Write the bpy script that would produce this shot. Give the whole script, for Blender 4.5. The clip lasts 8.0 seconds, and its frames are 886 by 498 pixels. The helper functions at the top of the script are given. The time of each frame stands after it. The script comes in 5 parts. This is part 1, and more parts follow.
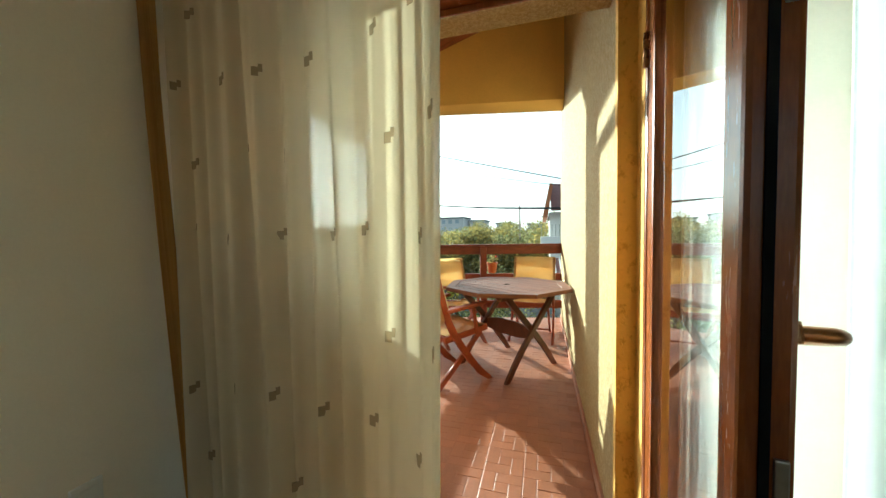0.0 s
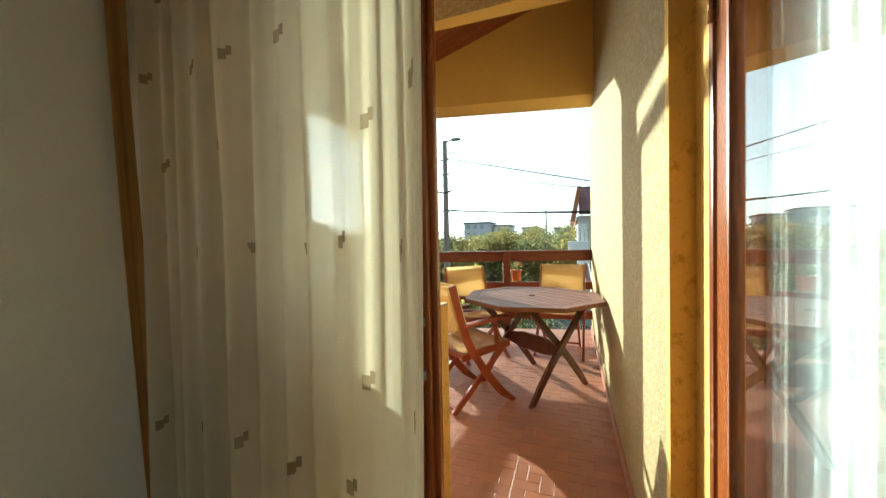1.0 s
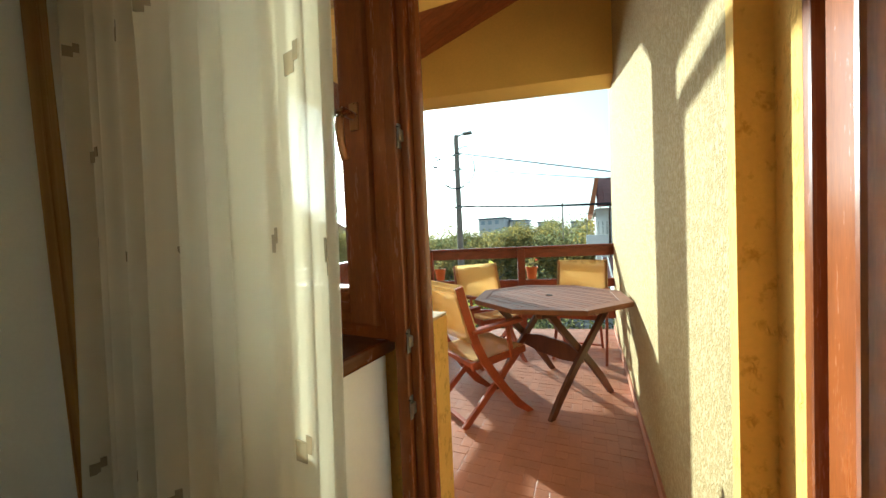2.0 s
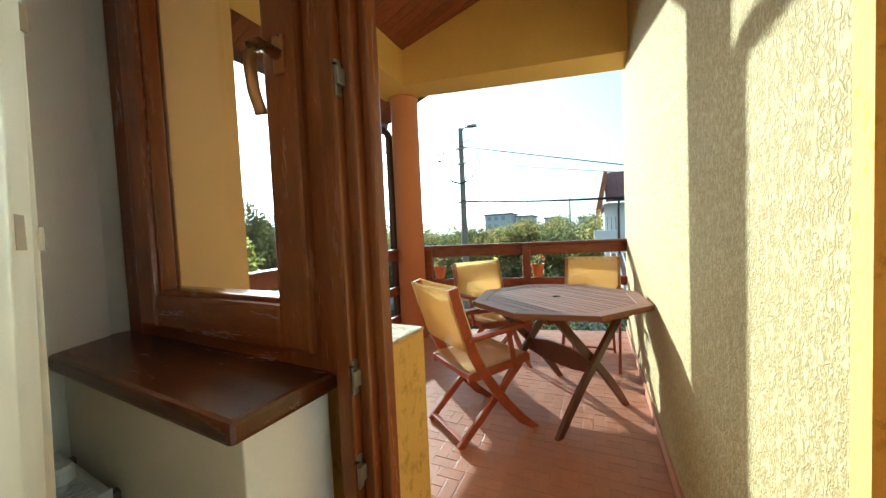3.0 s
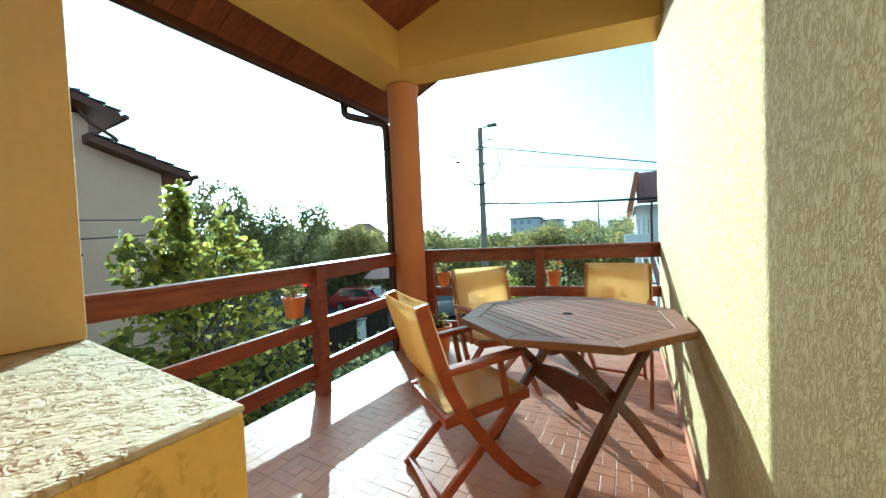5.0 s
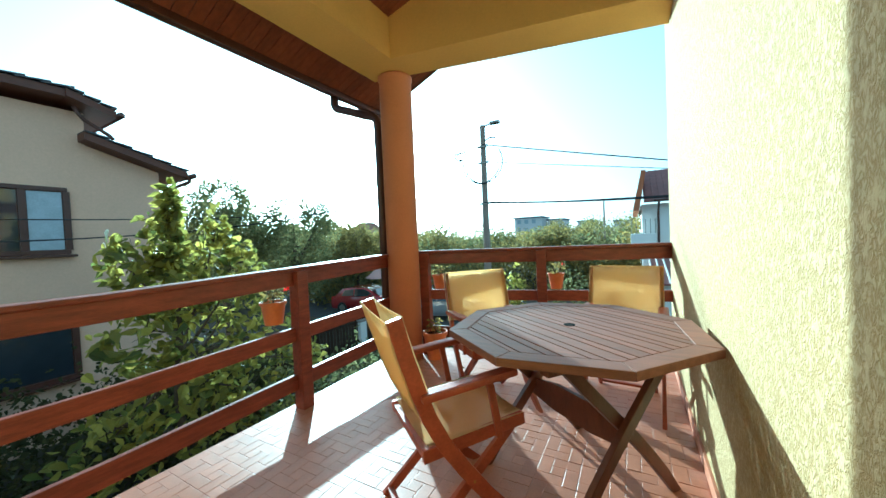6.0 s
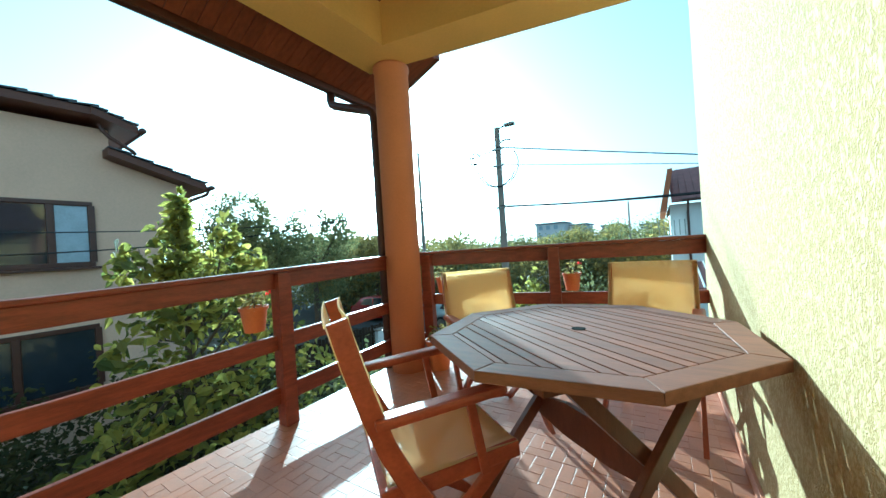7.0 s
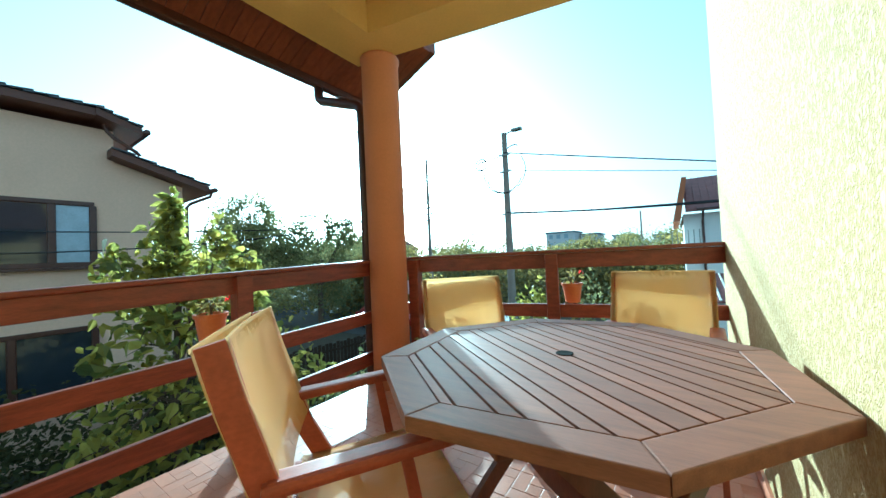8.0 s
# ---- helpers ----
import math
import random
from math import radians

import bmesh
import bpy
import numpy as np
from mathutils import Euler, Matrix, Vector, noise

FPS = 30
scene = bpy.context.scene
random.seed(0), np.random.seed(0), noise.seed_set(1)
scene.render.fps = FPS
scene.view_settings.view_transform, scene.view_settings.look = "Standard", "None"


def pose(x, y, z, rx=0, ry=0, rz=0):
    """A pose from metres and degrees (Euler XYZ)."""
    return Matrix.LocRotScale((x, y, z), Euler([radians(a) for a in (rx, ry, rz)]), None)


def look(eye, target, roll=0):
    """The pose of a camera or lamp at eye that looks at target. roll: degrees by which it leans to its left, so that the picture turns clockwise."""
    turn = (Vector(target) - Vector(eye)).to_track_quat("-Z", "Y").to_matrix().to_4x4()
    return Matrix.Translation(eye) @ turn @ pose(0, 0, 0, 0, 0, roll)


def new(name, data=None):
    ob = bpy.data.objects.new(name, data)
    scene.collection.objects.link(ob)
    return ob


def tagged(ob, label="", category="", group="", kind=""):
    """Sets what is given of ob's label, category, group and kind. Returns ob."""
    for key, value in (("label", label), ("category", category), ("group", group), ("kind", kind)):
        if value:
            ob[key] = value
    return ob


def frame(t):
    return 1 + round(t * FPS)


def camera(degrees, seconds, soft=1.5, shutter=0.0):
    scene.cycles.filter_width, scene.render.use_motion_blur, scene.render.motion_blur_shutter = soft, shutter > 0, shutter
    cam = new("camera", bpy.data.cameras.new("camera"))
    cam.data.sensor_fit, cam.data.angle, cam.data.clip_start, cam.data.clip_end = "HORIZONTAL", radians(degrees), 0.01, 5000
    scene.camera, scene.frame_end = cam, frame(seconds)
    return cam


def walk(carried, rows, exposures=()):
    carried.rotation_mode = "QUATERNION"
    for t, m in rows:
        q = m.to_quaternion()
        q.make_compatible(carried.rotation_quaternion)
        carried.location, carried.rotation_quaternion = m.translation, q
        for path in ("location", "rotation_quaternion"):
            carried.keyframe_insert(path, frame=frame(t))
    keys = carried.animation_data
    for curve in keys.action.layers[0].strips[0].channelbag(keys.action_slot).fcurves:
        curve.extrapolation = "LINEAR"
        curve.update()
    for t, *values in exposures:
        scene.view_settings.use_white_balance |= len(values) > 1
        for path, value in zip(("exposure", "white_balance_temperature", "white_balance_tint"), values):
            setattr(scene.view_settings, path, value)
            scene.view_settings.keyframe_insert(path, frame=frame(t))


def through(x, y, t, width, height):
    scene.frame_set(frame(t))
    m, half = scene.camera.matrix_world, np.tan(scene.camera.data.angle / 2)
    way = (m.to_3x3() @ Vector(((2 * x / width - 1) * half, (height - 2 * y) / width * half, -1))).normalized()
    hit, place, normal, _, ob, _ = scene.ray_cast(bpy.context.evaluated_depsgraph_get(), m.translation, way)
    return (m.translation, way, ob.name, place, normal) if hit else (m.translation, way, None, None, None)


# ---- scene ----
cam = camera(105.4, 8.0)
PATH = [
    (0, (0.996, 0.724, 1.207), (0.432, 2.641, 1.126), -0.8),
    (0.5, (0.991, 0.846, 1.214), (0.359, 2.742, 1.153), -1.0),
    (1, (0.991, 0.949, 1.221), (0.287, 2.82, 1.174), -1.2),
    (1.5, (0.99, 1.059, 1.225), (0.233, 2.91, 1.18), -1.8),
    (2.8, (0.934, 1.396, 1.208), (0.118, 3.22, 1.114), -2.9),
    (3, (0.937, 1.453, 1.207), (0.114, 3.275, 1.122), -2.6),
    (3.5, (0.959, 1.583, 1.206), (0.083, 3.38, 1.151), -2.5),
    (4, (0.982, 1.704, 1.192), (0.058, 3.477, 1.155), -3.1),
    (4.5, (1.001, 1.819, 1.185), (0.052, 3.579, 1.14), -3.1),
    (4.7, (0.992, 1.87, 1.18), (0.044, 3.63, 1.128), -2.7),
    (6, (0.957, 2.182, 1.182), (-0.021, 3.925, 1.126), -2.5),
    (6.5, (0.953, 2.308, 1.147), (-0.074, 4.024, 1.113), -3.2),
    (7, (0.969, 2.503, 1.088), (-0.114, 4.184, 1.089), -3.7),
    (7.5, (0.983, 2.675, 1.076), (-0.133, 4.334, 1.11), -3.4),
    (8, (0.978, 2.813, 1.06), (-0.149, 4.464, 1.107), -2.7),
]
EXPOSURES = [(0.0, 1.25, 5450, -17), (1.5, 1.16, 5400, -15), (3.0, 1.18, 4950, -18), (4.5, 1.27, 4650, -23), (6.0, 1.17, 4280, -27), (8.0, 1.17, 4200, -27)]
walk(cam, [(t, look(eye, target, roll)) for t, eye, target, roll in PATH], EXPOSURES)

# ---- world and sun ----
SUN_YAW, SUN_UP = 46.1, 13.5
SUN_DIR = Vector((-math.sin(radians(SUN_YAW)) * math.cos(radians(SUN_UP)), math.cos(radians(SUN_YAW)) * math.cos(radians(SUN_UP)), math.sin(radians(SUN_UP))))
world = bpy.data.worlds.new("world")
scene.world = world
world.use_nodes = True
wn, wl = world.node_tree.nodes, world.node_tree.links
sky = wn.new("ShaderNodeTexSky")
sky.sky_type = "NISHITA"
sky.sun_disc = False
sky.sun_elevation = radians(SUN_UP)
sky.sun_rotation = radians(-SUN_YAW)
sky.air_density, sky.dust_density, sky.ozone_density = 1.0, 2.6, 2.0
wn["Background"].inputs["Strength"].default_value = 0.15
haze = wn.new("ShaderNodeHueSaturation")
haze.inputs["Saturation"].default_value = 0.32
wl.new(sky.outputs[0], haze.inputs["Color"])
wl.new(haze.outputs[0], wn["Background"].inputs["Color"])
sun_data = bpy.data.lights.new("sun", "SUN")
sun_data.energy, sun_data.angle, sun_data.color = 4.8, radians(0.55), (1.0, 0.94, 0.86)
sun = new("sun", sun_data)
sun.matrix_world = look(SUN_DIR * 30, (0, 0, 0))

# ---- materials ----


def material(name, base, rough=0.6, metal=0.0, scale=6.0, vary=0.18, grain=60.0, bump=0.15, bump_dist=0.002, dark=None, streak=(1, 1, 1), spec=0.5, island=0.0, obj_rand=0.0, coat=0.0):
    """A procedural surface: colour varied at a large and a small scale, fine relief, uneven gloss."""
    m = bpy.data.materials.new(name)
    m.use_nodes = True
    n, l = m.node_tree.nodes, m.node_tree.links
    b = n["Principled BSDF"]
    b.inputs["Metallic"].default_value = metal
    b.inputs["Specular IOR Level"].default_value = spec
    b.inputs["Coat Weight"].default_value = coat
    tc = n.new("ShaderNodeTexCoord")
    mp = n.new("ShaderNodeMapping")
    mp.inputs["Scale"].default_value = streak
    l.new(tc.outputs["Object"], mp.inputs["Vector"])
    big = n.new("ShaderNodeTexNoise")
    big.inputs["Scale"].default_value, big.inputs["Detail"].default_value = scale, 4
    fine = n.new("ShaderNodeTexNoise")
    fine.inputs["Scale"].default_value, fine.inputs["Detail"].default_value = grain, 3
    for t in (big, fine):
        l.new(mp.outputs[0], t.inputs["Vector"])
    add = n.new("ShaderNodeMath")
    add.operation = "MULTIPLY_ADD"
    add.inputs[1].default_value = 0.6
    l.new(big.outputs[0], add.inputs[0])
    half = n.new("ShaderNodeMath")
    half.operation = "MULTIPLY"
    half.inputs[1].default_value = 0.4
    l.new(fine.outputs[0], half.inputs[0])
    l.new(half.outputs[0], add.inputs[2])
    ramp = n.new("ShaderNodeMapRange")
    ramp.inputs["From Min"].default_value, ramp.inputs["From Max"].default_value = 0.3, 0.7
    l.new(add.outputs[0], ramp.inputs["Value"])
    mix = n.new("ShaderNodeMix")
    mix.data_type = "RGBA"
    d = dark or [c * (1 - vary) for c in base]
    hi = [min(1, c * (1 + vary * 0.5)) for c in base]
    mix.inputs["A"].default_value, mix.inputs["B"].default_value = (*d, 1), (*hi, 1)
    l.new(ramp.outputs[0], mix.inputs["Factor"])
    colour = mix.outputs["Result"]
    if island or obj_rand:
        src = n.new("ShaderNodeNewGeometry").outputs["Random Per Island"] if island else n.new("ShaderNodeObjectInfo").outputs["Random"]
        k = island or obj_rand
        mr = n.new("ShaderNodeMapRange")
        mr.inputs["To Min"].default_value, mr.inputs["To Max"].default_value = 1 - k, 1 + k
        l.new(src, mr.inputs["Value"])
        hsv = n.new("ShaderNodeHueSaturation")
        l.new(mr.outputs[0], hsv.inputs["Value"])
        l.new(colour, hsv.inputs["Color"])
        colour = hsv.outputs[0]
    l.new(colour, b.inputs["Base Color"])
    rr = n.new("ShaderNodeMapRange")
    rr.inputs["To Min"].default_value, rr.inputs["To Max"].default_value = max(0.02, rough - 0.06), min(1, rough + 0.06)
    l.new(add.outputs[0], rr.inputs["Value"])
    l.new(rr.outputs[0], b.inputs["Roughness"])
    if bump:
        bp = n.new("ShaderNodeBump")
        bp.inputs["Strength"].default_value, bp.inputs["Distance"].default_value = bump, bump_dist
        l.new(add.outputs[0], bp.inputs["Height"])
        l.new(bp.outputs[0], b.inputs["Normal"])
    return m


def stucco(name, base, depth=0.006, scale=46.0, spread=0.5):
    """Scratched render: short broken worm-like grooves, their shade painted into the colour, and grains over a cloudy
    coat.
    """
    m = material(name, base, rough=0.85, scale=1.6, vary=0.12, grain=90, bump=0.0)
    n, l = m.node_tree.nodes, m.node_tree.links
    b = n["Principled BSDF"]
    tc = n.new("ShaderNodeTexCoord")
    mp = n.new("ShaderNodeMapping")
    mp.inputs["Scale"].default_value = (1, 1, 0.7)
    l.new(tc.outputs["Object"], mp.inputs["Vector"])

    def cloud(size, detail, twist=0.0):
        t = n.new("ShaderNodeTexNoise")
        t.inputs["Scale"].default_value, t.inputs["Detail"].default_value, t.inputs["Distortion"].default_value = size, detail, twist
        l.new(mp.outputs[0], t.inputs["Vector"])
        return t.outputs[0]

    def calc(op, x, y):
        k = n.new("ShaderNodeMath")
        k.operation = op
        for i, v in enumerate((x, y)):
            if v is None:
                continue
            if isinstance(v, float):
                k.inputs[i].default_value = v
            else:
                l.new(v, k.inputs[i])
        return k.outputs[0]

    def span(v, lo, hi):
        r = n.new("ShaderNodeMapRange")
        r.inputs["From Min"].default_value, r.inputs["From Max"].default_value = lo, hi
        l.new(v, r.inputs["Value"])
        return r.outputs[0]

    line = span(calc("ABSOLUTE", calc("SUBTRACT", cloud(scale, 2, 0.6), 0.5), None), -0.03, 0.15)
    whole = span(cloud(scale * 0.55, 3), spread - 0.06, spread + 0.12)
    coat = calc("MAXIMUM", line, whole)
    rough_coat = calc("MULTIPLY", cloud(scale * 0.45, 4), 0.55)
    height = calc("ADD", calc("ADD", calc("MULTIPLY", coat, 0.75), rough_coat), calc("MULTIPLY", cloud(170, 2), 0.35))
    old = b.inputs["Base Color"].links[0].from_socket
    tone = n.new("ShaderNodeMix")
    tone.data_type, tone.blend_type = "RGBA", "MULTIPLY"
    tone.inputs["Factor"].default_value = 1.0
    # shade inside the grooves, multiplied into the base colour
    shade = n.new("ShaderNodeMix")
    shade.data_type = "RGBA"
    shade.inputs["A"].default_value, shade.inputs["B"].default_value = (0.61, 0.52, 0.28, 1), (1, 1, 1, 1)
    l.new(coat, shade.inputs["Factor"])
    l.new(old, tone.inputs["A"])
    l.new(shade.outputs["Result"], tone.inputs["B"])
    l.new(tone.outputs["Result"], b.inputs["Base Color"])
    bp = n.new("ShaderNodeBump")
    bp.inputs["Strength"].default_value, bp.inputs["Distance"].default_value = 0.75, depth
    l.new(height, bp.inputs["Height"])
    l.new(bp.outputs[0], b.inputs["Normal"])
    return m


def leafy(name, base, second, through=0.45, rough=0.5, spec=0.35):
    """Leaves: two tones spread leaf by leaf, letting light through."""
    m = bpy.data.materials.new(name)
    m.use_nodes = True
    n, l = m.node_tree.nodes, m.node_tree.links
    n.remove(n["Principled BSDF"])
    geo = n.new("ShaderNodeNewGeometry")
    mix = n.new("ShaderNodeMix")
    mix.data_type = "RGBA"
    mix.inputs["A"].default_value, mix.inputs["B"].default_value = (*base, 1), (*second, 1)
    l.new(geo.outputs["Random Per Island"], mix.inputs["Factor"])
    d = n.new("ShaderNodeBsdfPrincipled")
    d.inputs["Roughness"].default_value = rough
    d.inputs["Specular IOR Level"].default_value = spec
    t = n.new("ShaderNodeBsdfTranslucent")
    ms = n.new("ShaderNodeMixShader")
    ms.inputs[0].default_value = through
    l.new(mix.outputs["Result"], d.inputs["Base Color"])
    hs = n.new("ShaderNodeHueSaturation")
    hs.inputs["Value"].default_value = 2.0
    l.new(mix.outputs["Result"], hs.inputs["Color"])
    l.new(hs.outputs[0], t.inputs["Color"])
    l.new(d.outputs[0], ms.inputs[1])
    l.new(t.outputs[0], ms.inputs[2])
    l.new(ms.outputs[0], n["Material Output"].inputs["Surface"])
    return m


def cloth(name, base, clear=0.0, through=0.5, weave=900.0, glow=None):
    """Woven cloth: diffuse, translucent and, for a sheer, partly open between the threads."""
    m = bpy.data.materials.new(name)
    m.use_nodes = True
    n, l = m.node_tree.nodes, m.node_tree.links
    d = n["Principled BSDF"]
    d.inputs["Roughness"].default_value = 0.9
    tc = n.new("ShaderNodeTexCoord")
    no = n.new("ShaderNodeTexNoise")
    no.inputs["Scale"].default_value = 5
    l.new(tc.outputs["Object"], no.inputs["Vector"])
    mix = n.new("ShaderNodeMix")
    mix.data_type = "RGBA"
    mix.inputs["A"].default_value = (*[c * 0.88 for c in base], 1)
    mix.inputs["B"].default_value = (*base, 1)
    l.new(no.outputs[0], mix.inputs["Factor"])
    l.new(mix.outputs["Result"], d.inputs["Base Color"])
    we = n.new("ShaderNodeTexNoise")
    we.inputs["Scale"].default_value = weave
    l.new(tc.outputs["Object"], we.inputs["Vector"])
    bp = n.new("ShaderNodeBump")
    bp.inputs["Strength"].default_value, bp.inputs["Distance"].default_value = 0.25, 0.001
    l.new(we.outputs[0], bp.inputs["Height"])
    l.new(bp.outputs[0], d.inputs["Normal"])
    t = n.new("ShaderNodeBsdfTranslucent")
    if glow:
        t.inputs["Color"].default_value = (*glow, 1)
    else:
        l.new(mix.outputs["Result"], t.inputs["Color"])
    ms = n.new("ShaderNodeMixShader")
    ms.inputs[0].default_value = through
    l.new(d.outputs[0], ms.inputs[1])
    l.new(t.outputs[0], ms.inputs[2])
    end = ms
    if clear:
        tr = n.new("ShaderNodeBsdfTransparent")
        end = n.new("ShaderNodeMixShader")
        end.inputs[0].default_value = clear
        l.new(ms.outputs[0], end.inputs[1])
        l.new(tr.outputs[0], end.inputs[2])
    l.new(end.outputs[0], n["Material Output"].inputs["Surface"])
    return m


def glass(name, tint=(1, 1, 1)):
    m = bpy.data.materials.new(name)
    m.use_nodes = True
    b = m.node_tree.nodes["Principled BSDF"]
    b.inputs["Base Color"].default_value = (*tint, 1)
    b.inputs["Roughness"].default_value = 0.0
    b.inputs["IOR"].default_value = 1.5
    b.inputs["Transmission Weight"].default_value = 1.0
    return m


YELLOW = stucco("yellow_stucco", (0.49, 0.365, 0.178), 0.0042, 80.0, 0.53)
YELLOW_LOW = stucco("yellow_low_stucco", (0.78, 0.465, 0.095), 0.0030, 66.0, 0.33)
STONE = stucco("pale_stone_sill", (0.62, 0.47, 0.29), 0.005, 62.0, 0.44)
YELLOW_SMOOTH = material("yellow_paint", (0.83, 0.54, 0.16), rough=0.8, scale=2.2, vary=0.10, grain=50, bump=0.3, bump_dist=0.003)
WALL_IN = material("interior_paint", (0.90, 0.82, 0.68), rough=0.85, scale=1.5, vary=0.05, grain=120, bump=0.2, bump_dist=0.0015)
CEIL_IN = material("ceiling_paint", (0.8, 0.79, 0.76), rough=0.9, scale=1.5, vary=0.04, grain=100, bump=0.1)
ROOM_FLOOR = material("room_parquet", (0.30, 0.17, 0.08), rough=0.4, scale=5, vary=0.3, grain=40, streak=(1, 0.15, 1))
COLUMN_PAINT = material("terracotta_paint", (0.64, 0.26, 0.12), rough=0.7, scale=3, vary=0.10, grain=60, bump=0.35, bump_dist=0.003)
RAIL_WOOD = material("varnished_rail_wood", (0.24, 0.052, 0.026), rough=0.42, scale=5, vary=0.5, grain=38, bump=0.25, bump_dist=0.0012, streak=(8, 1, 8), obj_rand=0.12)
RAIL_WOOD_X = material("varnished_cross_rail_wood", (0.24, 0.052, 0.026), rough=0.42, scale=5, vary=0.5, grain=38, bump=0.25, bump_dist=0.0012, streak=(1, 8, 8), obj_rand=0.12)
FRAME_WOOD = material("varnished_frame_wood", (0.25, 0.065, 0.013), rough=0.26, scale=4, vary=0.3, grain=36, bump=0.0, bump_dist=0.001, streak=(9, 9, 1), obj_rand=0.1)
FRAME_WOOD_H = material("varnished_frame_wood_level", (0.25, 0.065, 0.013), rough=0.26, scale=4, vary=0.3, grain=36, bump=0.0, bump_dist=0.001, streak=(1, 9, 9), obj_rand=0.1)
SILL_WOOD = material("dark_sill_wood", (0.11, 0.028, 0.006), rough=0.26, scale=4, vary=0.2, grain=36, bump=0.0, bump_dist=0.001, streak=(1, 9, 9))
CEIL_WOOD = material("ceiling_board_wood", (0.24, 0.065, 0.022), rough=0.45, scale=4, vary=0.4, grain=36, bump=0.2, streak=(1, 9, 9), island=0.15)
CHAIR_WOOD = material("oiled_chair_wood", (0.37, 0.080, 0.034), rough=0.45, scale=7, vary=0.38, grain=70, bump=0.2, bump_dist=0.001, streak=(6, 1, 1.5), obj_rand=0.12)
TABLE_WOOD = material("weathered_table_wood", (0.25, 0.102, 0.060), rough=0.52, spec=0.4, scale=5, vary=0.35, grain=45, bump=0.3, bump_dist=0.0012, streak=(1, 9, 9), obj_rand=0.16)
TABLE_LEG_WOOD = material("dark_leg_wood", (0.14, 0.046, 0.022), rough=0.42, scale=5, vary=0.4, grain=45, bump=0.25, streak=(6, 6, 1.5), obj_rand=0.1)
FABRIC = cloth("yellow_mesh_fabric", (0.84, 0.63, 0.32), clear=0.26, through=0.6, weave=700, glow=(0.95, 0.74, 0.36))
CURTAIN = cloth("cream_sheer", (0.93, 0.79, 0.59), clear=0.18, through=0.55, glow=(0.86, 0.79, 0.61))
CURTAIN_WHITE = cloth("white_sheer", (0.82, 0.84, 0.83), clear=0.12, through=0.35)
CURTAIN_BUNCH = cloth("thin_white_sheer", (0.70, 0.78, 0.80), clear=0.70, through=0.4)
DRAPE = cloth("ochre_drape", (0.55, 0.27, 0.06), through=0.3)
MOTIF = cloth("taupe_embroidery", (0.64, 0.52, 0.36), clear=0.45, through=0.75)
GLASS = glass("window_glass")
BRONZE = material("bronze_handle", (0.42, 0.20, 0.08), rough=0.28, metal=0.9, scale=20, vary=0.2, grain=90, bump=0.03)
STEEL = material("zinc_plate", (0.33, 0.31, 0.27), rough=0.35, metal=0.9, scale=20, vary=0.2, grain=90, bump=0.05)
SEAL = material("black_gasket", (0.012, 0.012, 0.012), rough=0.95, spec=0.05, bump=0.0)
PLASTIC = material("white_plastic", (0.78, 0.77, 0.72), rough=0.35, scale=10, vary=0.04, bump=0.0)
RADIATOR = material("white_enamel", (0.75, 0.74, 0.70), rough=0.3, scale=8, vary=0.05, bump=0.05)
TILE = material("terracotta_tile", (0.43, 0.165, 0.083), rough=0.45, scale=9, vary=0.18, grain=75, bump=0.3, bump_dist=0.0015, spec=0.6, obj_rand=0.07)
TILE_REST = material("terracotta_tile_rest", (0.43, 0.165, 0.083), rough=0.45, scale=9, vary=0.18, grain=75, bump=0.3, bump_dist=0.0015, spec=0.6, island=0.07)
GROUT = material("terracotta_grout", (0.42, 0.175, 0.10), rough=0.7, scale=12, vary=0.25, grain=150, bump=0.3)
SOFFIT = material("brown_soffit", (0.11, 0.035, 0.016), rough=0.5, scale=4, vary=0.35, grain=40, streak=(8, 1, 8))
GUTTER = material("brown_gutter_paint", (0.075, 0.03, 0.02), rough=0.4, scale=6, vary=0.2, grain=50, bump=0.05)
SLATE = material("dark_roof_tile", (0.075, 0.075, 0.085), rough=0.6, scale=3, vary=0.3, grain=30, bump=0.3)
REDROOF = material("maroon_roof_tile", (0.24, 0.10, 0.09), rough=0.55, scale=3, vary=0.3, grain=30, bump=0.3)
HOUSE_CREAM = material("cream_render", (0.70, 0.47, 0.33), rough=0.9, scale=0.7, vary=0.12, grain=25, bump=0.3, bump_dist=0.004)
HOUSE_WHITE = material("white_render", (0.84, 0.81, 0.77), rough=0.9, scale=0.7, vary=0.08, grain=25, bump=0.3, bump_dist=0.004)
# far blocks: distance haze is put into these lighter greys
FAR_ROOF = material("hazed_block_roof", (0.26, 0.26, 0.29), rough=0.8, scale=0.3, vary=0.15, grain=4, bump=0.1)
FAR_RENDER = material("hazed_block_render", (0.70, 0.66, 0.66), rough=0.9, scale=0.2, vary=0.12, grain=5, bump=0.1)
DARKGLASS = material("dark_pane", (0.03, 0.035, 0.045), rough=0.06, scale=1, vary=0.3, grain=3, bump=0.0, spec=0.8)
LACE = material("net_curtained_pane", (0.42, 0.46, 0.52), rough=0.25, scale=6, vary=0.2, grain=30, bump=0.0)
CONCRETE = material("pole_concrete", (0.30, 0.245, 0.205), rough=0.85, scale=3, vary=0.25, grain=30, bump=0.3)
CABLE = material("black_cable", (0.02, 0.02, 0.022), rough=0.6, bump=0.0)
GROUND = material("garden_ground", (0.06, 0.05, 0.03), rough=0.95, scale=0.4, vary=0.5, grain=5, bump=0.5, bump_dist=0.03)
ASPHALT = material("asphalt", (0.06, 0.06, 0.062), rough=0.9, scale=1.2, vary=0.25, grain=40, bump=0.4, bump_dist=0.006)
